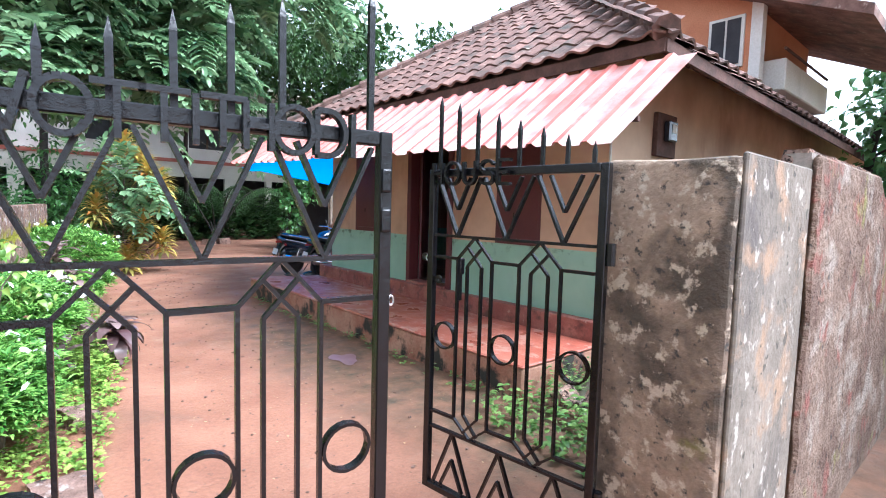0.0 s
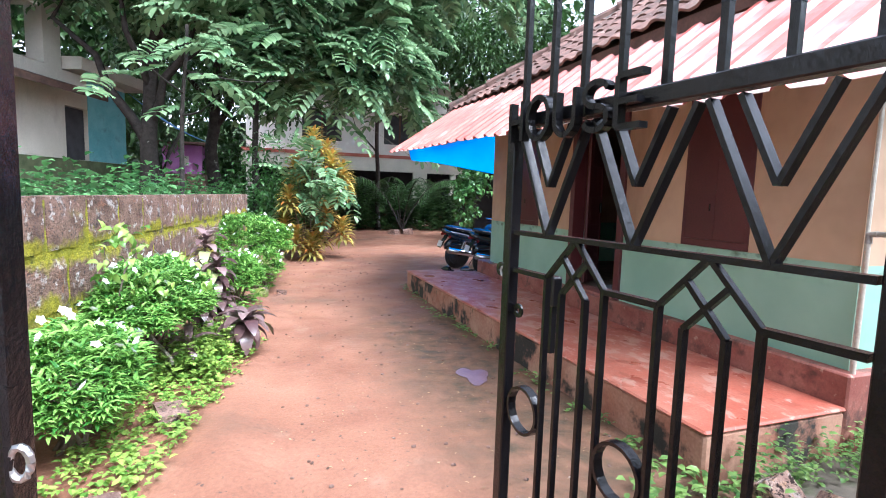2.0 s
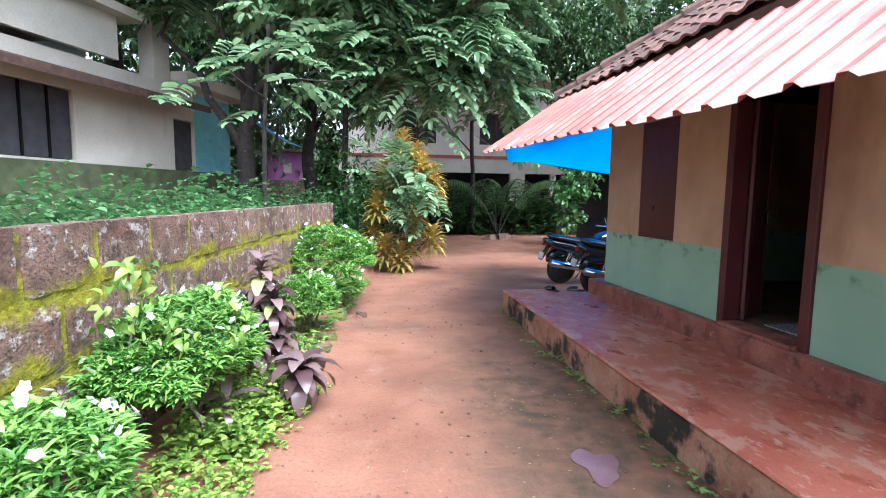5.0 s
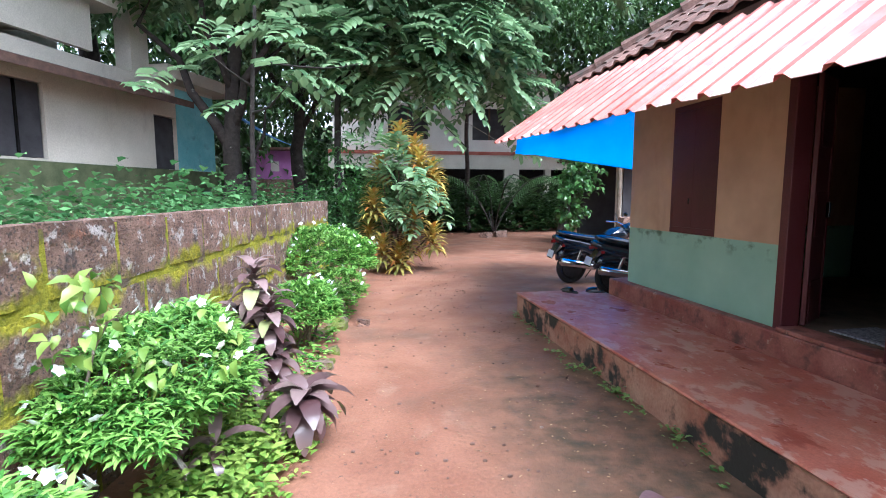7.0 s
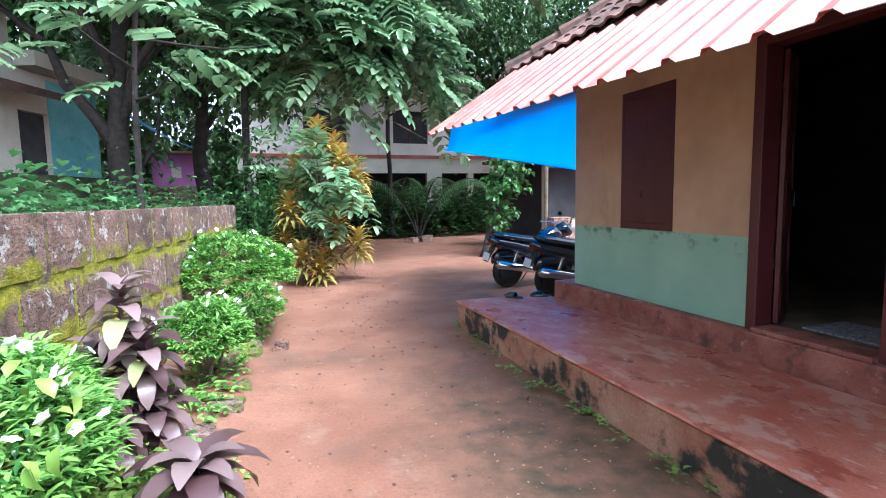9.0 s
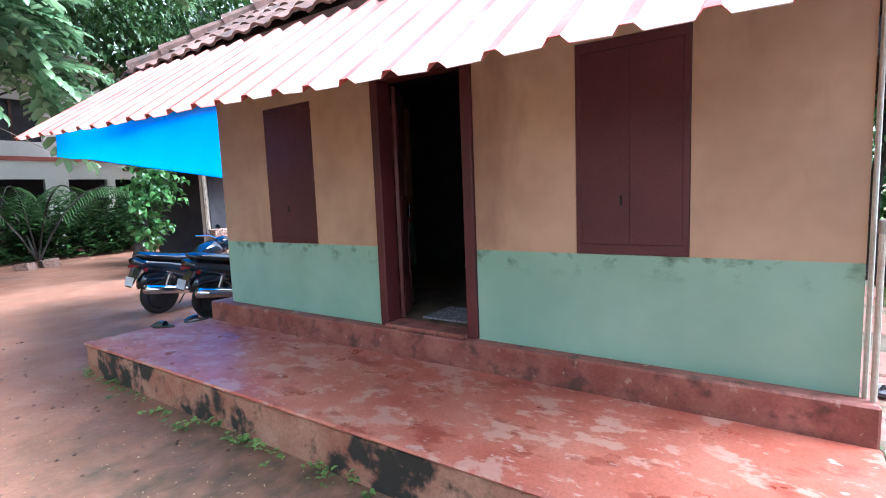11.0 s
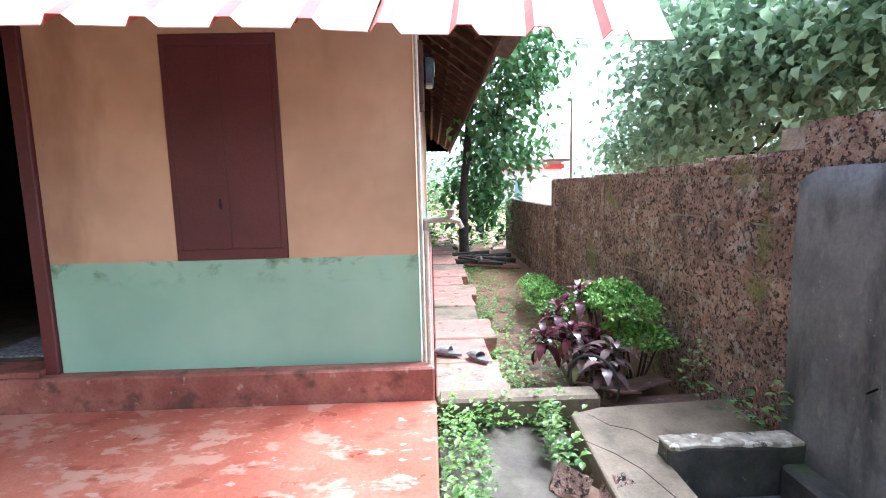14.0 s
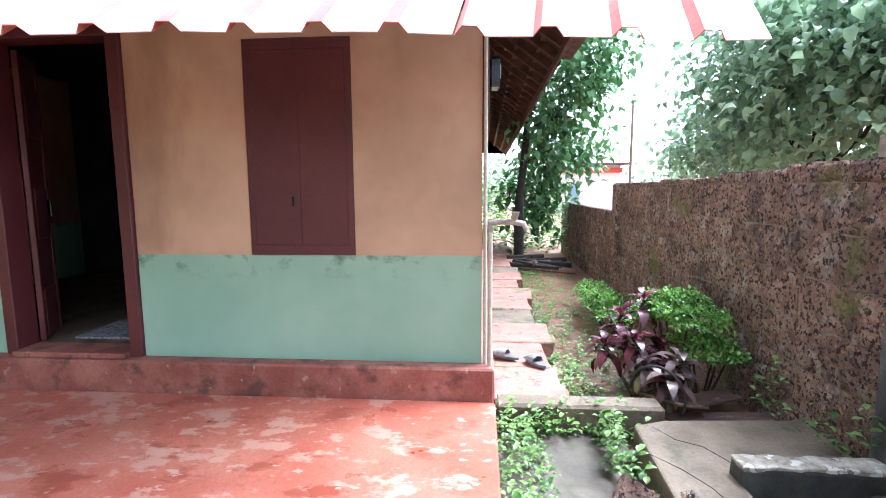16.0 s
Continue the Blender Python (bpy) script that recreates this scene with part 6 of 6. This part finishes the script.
def soak_pit():
    th = tagged(empty("drain_pit"), "cracked cement pit cover with a low wall", "drain", kind="structure")
    part("cross_kerb", box(4.32, 4.5, 1.62, 2.7, -0.08, 0.19, 0.02), M_CEMENT, th)
    part("pit_floor", box(3.3, 4.32, 1.9, 2.7, -0.08, 0.012, 0.005), M_MUD, th, "muddy cement floor")
    bm = bmesh.new()
    vs = [bm.verts.new(p) for p in ((4.06, 1.9, 0.2), (3.1, 1.93, 0.2), (3.0, 1.56, 0.2), (3.55, 1.56, 0.2), (3.62, 0.87, 0.2), (4.2, 0.87, 0.2), (4.14, 1.7, 0.2))]
    bm.faces.new(vs)
    bmesh.ops.recalc_face_normals(bm, faces=bm.faces[:])
    r = bmesh.ops.extrude_face_region(bm, geom=bm.faces[:])
    bmesh.ops.translate(bm, vec=(0, 0, -0.3), verts=[e for e in r["geom"] if isinstance(e, bmesh.types.BMVert)])
    bmesh.ops.recalc_face_normals(bm, faces=bm.faces[:])
    bmesh.ops.bevel(bm, geom=bm.edges[:], offset=0.015, segments=2, affect="EDGES", profile=0.5)
    part("cover", bm, M_CEMENT, th, "cracked cement cover")
    lw = box(3.47, 3.6, 0.87, 1.58, -0.2, 0.285, 0.02, None, 2)
    bmesh.ops.subdivide_edges(lw, edges=lw.edges[:], cuts=4, use_grid_fill=True)
    for v in lw.verts:
        v.co += 0.014 * Vector((noise.noise(v.co * 12), noise.noise(v.co * 12 + Vector((4, 0, 0))), noise.noise(v.co * 12 + Vector((0, 4, 0)))))
    part("low_wall", lw, M_WET_CEMENT, th, "dark wet low wall")
    part("wall_cap", worn_cap(box(3.472, 3.598, 0.905, 1.575, 0.272, 0.297, 0.004)), M_CAP, th, "whitewashed wall cap")
    for pts in (((4.05, 1.8), (3.9, 1.72), (3.83, 1.6), (3.66, 1.52), (3.6, 1.4)), ((3.75, 1.92), (3.6, 1.8), (3.45, 1.72), (3.2, 1.66), (3.02, 1.62))):
        part("crack", tube([(x, y, 0.199) for x, y in pts], [0.002, 0.004, 0.0035, 0.004, 0.002], 5), M_BARK, th, "dark crack")
    part("tank_floor", box(2.31, 3.465, 0.9, 1.56, -0.09, 0.03, 0.01), M_BLACK_PLASTER, th, "dark wet tank floor")
    part("tank_edge", box(2.31, 3.465, 0.9, 1.03, 0.02, 0.2, 0.02), M_WET_CEMENT, th, "sloping wet ledge")


soak_pit()


def rubble():
    th = tagged(empty("rubble_heap"), "heap of broken laterite beside the veranda end", "rubble")
    for i in range(14):
        me = block_mesh("stone", 0.16, 0.14, 0.11, M_LATERITE_RED if i % 3 else M_EARTH, 60 + i)
        ob = new("stone", me)
        ob.parent = th
        ob.matrix_basis = pose(2.95 + 0.11 * (i % 6) + 0.1 * math.sin(i), 1.95 + 0.17 * (i // 6) + 0.08 * math.sin(i * 2), 0.03 + 0.03 * (i % 3), 40 * math.sin(i), 50 * math.sin(i * 3), 77 * i)


rubble()


def tap():
    th = tagged(empty("water_tap"), "old metal tap on a pipe at the house corner", "tap")
    m = surf("dull_pipe", (0.3, 0.27, 0.24), (0.45, 0.4, 0.36), 14, 0.45, 0.2, metal=0.4)
    part("pipe", tube([(4.16, 2.745, 0.5), (4.16, 2.745, 1.38)], 0.014, 10), surf("cream_pipe", (0.5, 0.42, 0.34), (0.62, 0.55, 0.46), 8, 0.6, 0.1), th, "cream water pipe")
    part("elbow", tube([(4.16, 2.745, 1.33), (4.16, 2.745, 1.385), (4.16, 2.7, 1.39)], 0.02, 10), m, th)
    part("spout", tube([(4.16, 2.7, 1.39), (4.15, 2.6, 1.39), (4.15, 2.55, 1.38), (4.15, 2.53, 1.34)], [0.016, 0.018, 0.018, 0.014], 10), m, th)
    part("handle", tube([(4.15, 2.6, 1.4), (4.15, 2.6, 1.45)], [0.012, 0.026], 10), m, th)


tap()
tagged(part("drain_pipe", tube([(4.195, 2.775, 0.51), (4.195, 2.775, 2.9)], 0.012, 8), M_CREAM), "thin cream conduit down the house corner", "pipe", kind="structure")


def slipper(m, label):
    th = tagged(empty("slipper"), label, "slipper", group="slippers")
    bm = bmesh.new()
    out = [(0.045 * (1 + 0.25 * math.sin(a * 1)) * math.cos(a), 0.125 * math.sin(a)) for a in np.linspace(0, 2 * math.pi, 20, endpoint=False)]
    lo, hi = [bm.verts.new((x, y, 0)) for x, y in out], [bm.verts.new((x, y, 0.022)) for x, y in out]
    bm.faces.new(lo[::-1]), bm.faces.new(hi)
    for i in range(20):
        bm.faces.new((lo[i], lo[(i + 1) % 20], hi[(i + 1) % 20], hi[i]))
    part("sole", bm, M_SLIP, th)
    up = bmesh.new()
    rows = [[up.verts.new((0.05 * math.cos(a), y, 0.02 + 0.05 * s * math.sin(a))) for a in np.linspace(0, math.pi, 9)] for y, s in ((-0.02, 1.0), (0.03, 1.05), (0.08, 0.8), (0.12, 0.25))]
    for p, q in zip(rows, rows[1:]):
        for i in range(8):
            up.faces.new((p[i], p[i + 1], q[i + 1], q[i]))
    part("upper", up, M_SLIP2, th, smooth=True)
    th.matrix_basis = m
    return th


M_SLIP = surf("grey_rubber", (0.1, 0.1, 0.11), (0.16, 0.16, 0.17), 20, 0.7, 0.1)
M_SLIP2 = surf("slipper_upper", (0.2, 0.2, 0.21), (0.3, 0.3, 0.31), 60, 0.6, 0.3)
slipper(pose(5.06, 2.36, 0.2, 0, 0, -60), "grey rubber slipper on the side path")
slipper(pose(5.2, 2.6, 0.2, 0, 0, -30), "grey rubber slipper by the plinth")
M_SLIP = M_SLIP2 = M_SEAT
slipper(pose(3.62, 8.55, VZ, 0, 0, 30), "dark slipper on the veranda")
slipper(pose(3.95, 8.5, VZ, 0, 0, 70), "dark slipper at the veranda's far end")
ti_plant((4.95, 1.62), [(-0.1, 0.05, 0.5), (0.12, 0.1, 0.62), (0.0, -0.15, 0.42), (0.22, -0.1, 0.75), (-0.2, -0.12, 0.3), (-0.05, 0.25, 0.45)], "dark crimson ti plants in the side bed", M_LEAF_CRIMSON, 0.2, 0.06, 18)
ti_plant((4.6, 1.5), [(0.0, 0.0, 0.3), (0.1, -0.1, 0.4), (0.15, 0.12, 0.36)], "dark purple ti plants in the side bed", M_LEAF_RED, 0.2, 0.06, 16)


def clipped_bush(center, radii, n, label):
    th = tagged(empty("bush"), label, "bush", group="small-leaved bushes")
    c, r = np.array(center), np.array(radii)
    d = unit(n)
    d[:, 2] = np.abs(d[:, 2]) - 0.15
    bumps = np.array([0.85 + 0.55 * noise.noise(Vector(v) * 2.6 + Vector(center) * 3) for v in d])[:, None]
    p = c + d * r * bumps * (0.55 + 0.45 * rng.random((n, 1)) ** 0.5)
    leaves("foliage", p, unit(n) + d * 0.6, unit(n) * 0.5 + np.array([0, 0, 1.0]), rng.uniform(0.03, 0.05, n), rng.uniform(0.016, 0.026, n), M_LEAF_BRIGHT, th)
    for j in range(6):
        e = c + np.array([0.6 * r[0] * math.cos(j), 0.6 * r[1] * math.sin(j), 0])
        part("stem", tube([(c[0] + 0.05 * math.cos(j), c[1] + 0.05 * math.sin(j), -0.03), tuple(e)], [0.012, 0.006], 5), M_BARK, th)


clipped_bush((5.2, 1.24, 0.6), (0.46, 0.34, 0.22), 4200, "small-leaved green bush by the laterite wall")
clipped_bush((5.0, 1.12, 0.36), (0.36, 0.28, 0.15), 1500, "lower tier of a small-leaved bush by the wall")
clipped_bush((7.0, 1.35, 0.24), (1.1, 0.3, 0.2), 3600, "low spreading green bush along the wall")


def hoop():
    th = tagged(empty("hose"), "black hose loop lying by the plants", "hose")
    part("loop", tube([(4.5 + 0.12 * math.cos(a), 1.62 + 0.14 * math.cos(a) , 0.2 + 0.2 * math.sin(a)) for a in np.linspace(0.0, 3.6, 16)], 0.009, 8), M_TYRE, th)


hoop()


def broken_tiles():
    th = tagged(empty("broken_tiles"), "broken clay tiles lying by the pit", "tiles")
    for i, (x, y, a) in enumerate(((4.4, 1.4, 10), (4.42, 1.12, 75), (4.7, 1.22, 100), (4.62, 1.48, 30))):
        part("tile_piece", box(-0.2, 0.2, -0.13, 0.13, 0, 0.018, 0.003), M_TILE, th).matrix_basis = pose(x, y, 0.05 + 0.02 * i, 5 * i, 8, a)


broken_tiles()
cover("weeds", "leafy weeds in the pit by the veranda end", lambda u, v: (3.1 + 1.25 * v, 2.45 + 0.24 * u), 800, 0.045, M_WEED, 0.32)
cover("weeds", "leafy weeds along the pit kerb", lambda u, v: (4.2 + 0.2 * u, 1.75 + 0.95 * v), 520, 0.05, M_WEED, 0.28)
cover("weeds", "weeds beside the pit cover", lambda u, v: (3.5 + 0.8 * u, 1.94 + 0.15 * v), 240, 0.055, M_WEED, 0.3)
cover("weeds", "green weeds along the side path", lambda u, v: (4.6 + 6.5 * v, 1.15 + 1.05 * abs(math.sin(u * 3.1 + v * 9)) ** 0.6), 4600, 0.045, M_WEED, 0.12)
cover("weeds", "creeping weeds at the wall foot", lambda u, v: (3.5 + 1.6 * v, 0.88 + 0.22 * u, 0.2), 150, 0.055, M_WEED, 0.35)
cover("weeds", "weeds in front of the veranda end", lambda u, v: (2.3 + 0.75 * u, 1.7 + 1.0 * v), 600, 0.07, M_WEED, 0.25)
cover("shrubs", "bright green shrubs at the path's end", lambda u, v: (12.2 + 3 * u, 0.6 + 2.6 * v, 0.0), 1700, 0.16, M_LEAF_BRIGHT, 1.7)


def log_pile():
    th = tagged(empty("log_pile"), "heap of dark logs and broken tiles at the path's end", "logs")
    for i in range(12):
        a = i * 1.3
        part("log", tube([(10.2 + 0.09 * i, 1.5 - 0.4 * math.cos(a), 0.06 + 0.05 * (i % 4)), (10.5 + 0.05 * i, 2.1 + 0.2 * math.sin(a), 0.1 + 0.05 * (i % 3))], 0.045, 7), M_BARK if i % 3 else M_TILE, th)


log_pile()


def roadside_house():
    th = tagged(empty("roadside_house"), "small white house with red trim beyond the yard", "house")
    part("wall", box(29, 33, -4.6, -1.6, -0.1, 2.7), M_WHITE, th)
    part("trim", box(28.9, 33.1, -4.7, -1.5, 2.3, 2.55), surf("red_trim", (0.5, 0.06, 0.04), (0.6, 0.1, 0.07), 3, 0.7, 0.05), th, "red trim")
    part("door", box(28.96, 29.02, -2.4, -2.0, 0.6, 1.7), surf("blue_door", (0.2, 0.34, 0.46), (0.26, 0.4, 0.5), 3, 0.7, 0.05), th, "blue door")
    part("roof", box(28.6, 33.4, -5, -1.2, 2.7, 2.82), M_TILE, th)


roadside_house()
tagged(part("utility_pole", tube([(24, -3.7, -0.1), (24, -3.7, 5.2)], [0.07, 0.05], 8), M_CEMENT), "slim concrete utility pole beyond the wall", "pole")


def meter_box():
    th = tagged(empty("meter_box"), "old electric meter board on the side wall", "meter")
    part("board", box(5.05, 5.5, 2.74, 2.796, 2.2, 2.66, 0.008), M_WOOD_DARK, th)
    part("meter", box(5.18, 5.36, 2.66, 2.739, 2.36, 2.58, 0.015), M_SEAT, th, "dark meter case")
    part("dial", box(5.22, 5.32, 2.652, 2.66, 2.45, 2.54), M_WHITE, th)


meter_box()


def litter():
    n = 1600
    P = np.stack([rng.uniform(0.7, 2.9, n) + 0.9 * (rng.random(n) < 0.25), rng.uniform(2.2, 17, n)], axis=1)
    P = P[(P[:, 0] < 2.9) | (P[:, 1] > 8.8)]
    n = len(P)
    B = np.array([(x, y, ground_z(x, y) + 0.006) for x, y in P])
    A = unit(n) * np.array([1, 1, 0.1])
    tagged(leaves("leaf_litter", B, A, unit(n) * 0.25 + np.array([0, 0, 1.0]), rng.uniform(0.01, 0.03, n), rng.uniform(0.007, 0.015, n), leaf_mat("dry_leaf", (0.13, 0.07, 0.035), (0.38, 0.26, 0.15), 0.7, 0.05), droop=0.1), "scattered dry leaves and petals on the drive", "litter", kind="stuff")
    bm = bmesh.new()
    for i in range(420):
        x, y = rng.uniform(0.8, 3.0), rng.uniform(1.6, 14)
        s = rng.uniform(0.006, 0.018)
        bmesh.ops.create_icosphere(bm, subdivisions=1, radius=s, matrix=Matrix.Translation((x, y, ground_z(x, y) + s * 0.3)) @ Matrix.Diagonal((1, 0.8, 0.6, 1)))
    tagged(part("pebbles", bm, M_LATERITE), "small laterite pebbles on the drive", "pebbles", kind="stuff")


litter()


def yard_stone(x, y, s, mat, label):
    me = block_mesh("yard_stone", 0.3 * s, 0.24 * s, 0.16 * s, mat, int(x * 10))
    tagged(new("yard_stone", me), label, "stone").matrix_basis = pose(x, y, 0.04 * s + ground_z(x, y), 4, 6, x * 90)


yard_stone(0.22, 4.2, 0.7, M_LATERITE, "flat brown stone half sunk in the earth")
yard_stone(0.1, 3.1, 1.0, M_LATERITE, "mossy laterite stone at the bed's edge")
yard_stone(6.0, 20.3, 1.6, M_LATERITE, "laterite stone in the yard")
yard_stone(5.5, 20.2, 1.3, M_LATERITE, "laterite stone on the bare ground")
yard_stone(3.1, 21.0, 1.0, M_LATERITE_RED, "small reddish stone in the yard")
yard_stone(0.95, 8.6, 0.5, M_LATERITE_RED, "small red stone by the bush")
pd = bmesh.new()
pc = pd.verts.new((2.4, 4.62, ground_z(2.4, 4.62) + 0.008))
pr = []
for a in np.linspace(0, 2 * math.pi, 36, endpoint=False):
    k = 1 + 0.22 * math.sin(3 * a + 1) + 0.12 * math.sin(5 * a)
    px, py = 2.4 + 0.12 * k * math.cos(a), 4.62 + 0.2 * k * math.sin(a)
    pr.append(pd.verts.new((px, py, ground_z(px, py) + 0.008)))
for a, b in zip(pr, pr[1:] + pr[:1]):
    pd.faces.new((pc, a, b))
pw = surf("violet_spill", (0.17, 0.095, 0.11), (0.22, 0.14, 0.15), 5, 0.3, 0.05)
tagged(part("puddle", pd, pw, smooth=True), "shallow violet-grey puddle on the drive", "puddle", kind="structure")

# ---- roof tiles ----
roof_face(ROOF, (EX - 0.04, EY0 - 0.02, EZ - 0.02), (EX - 0.04, EY1 + 0.02, EZ - 0.02), (1, 0, 0), 1, 1, 3.4)
roof_face(ROOF, (17.4, EY0 - 0.04, EZ - 0.31), (EX, EY0 - 0.04, EZ - 0.02), (0, 1, 0), 0, 1, 3.4, tiles=False)
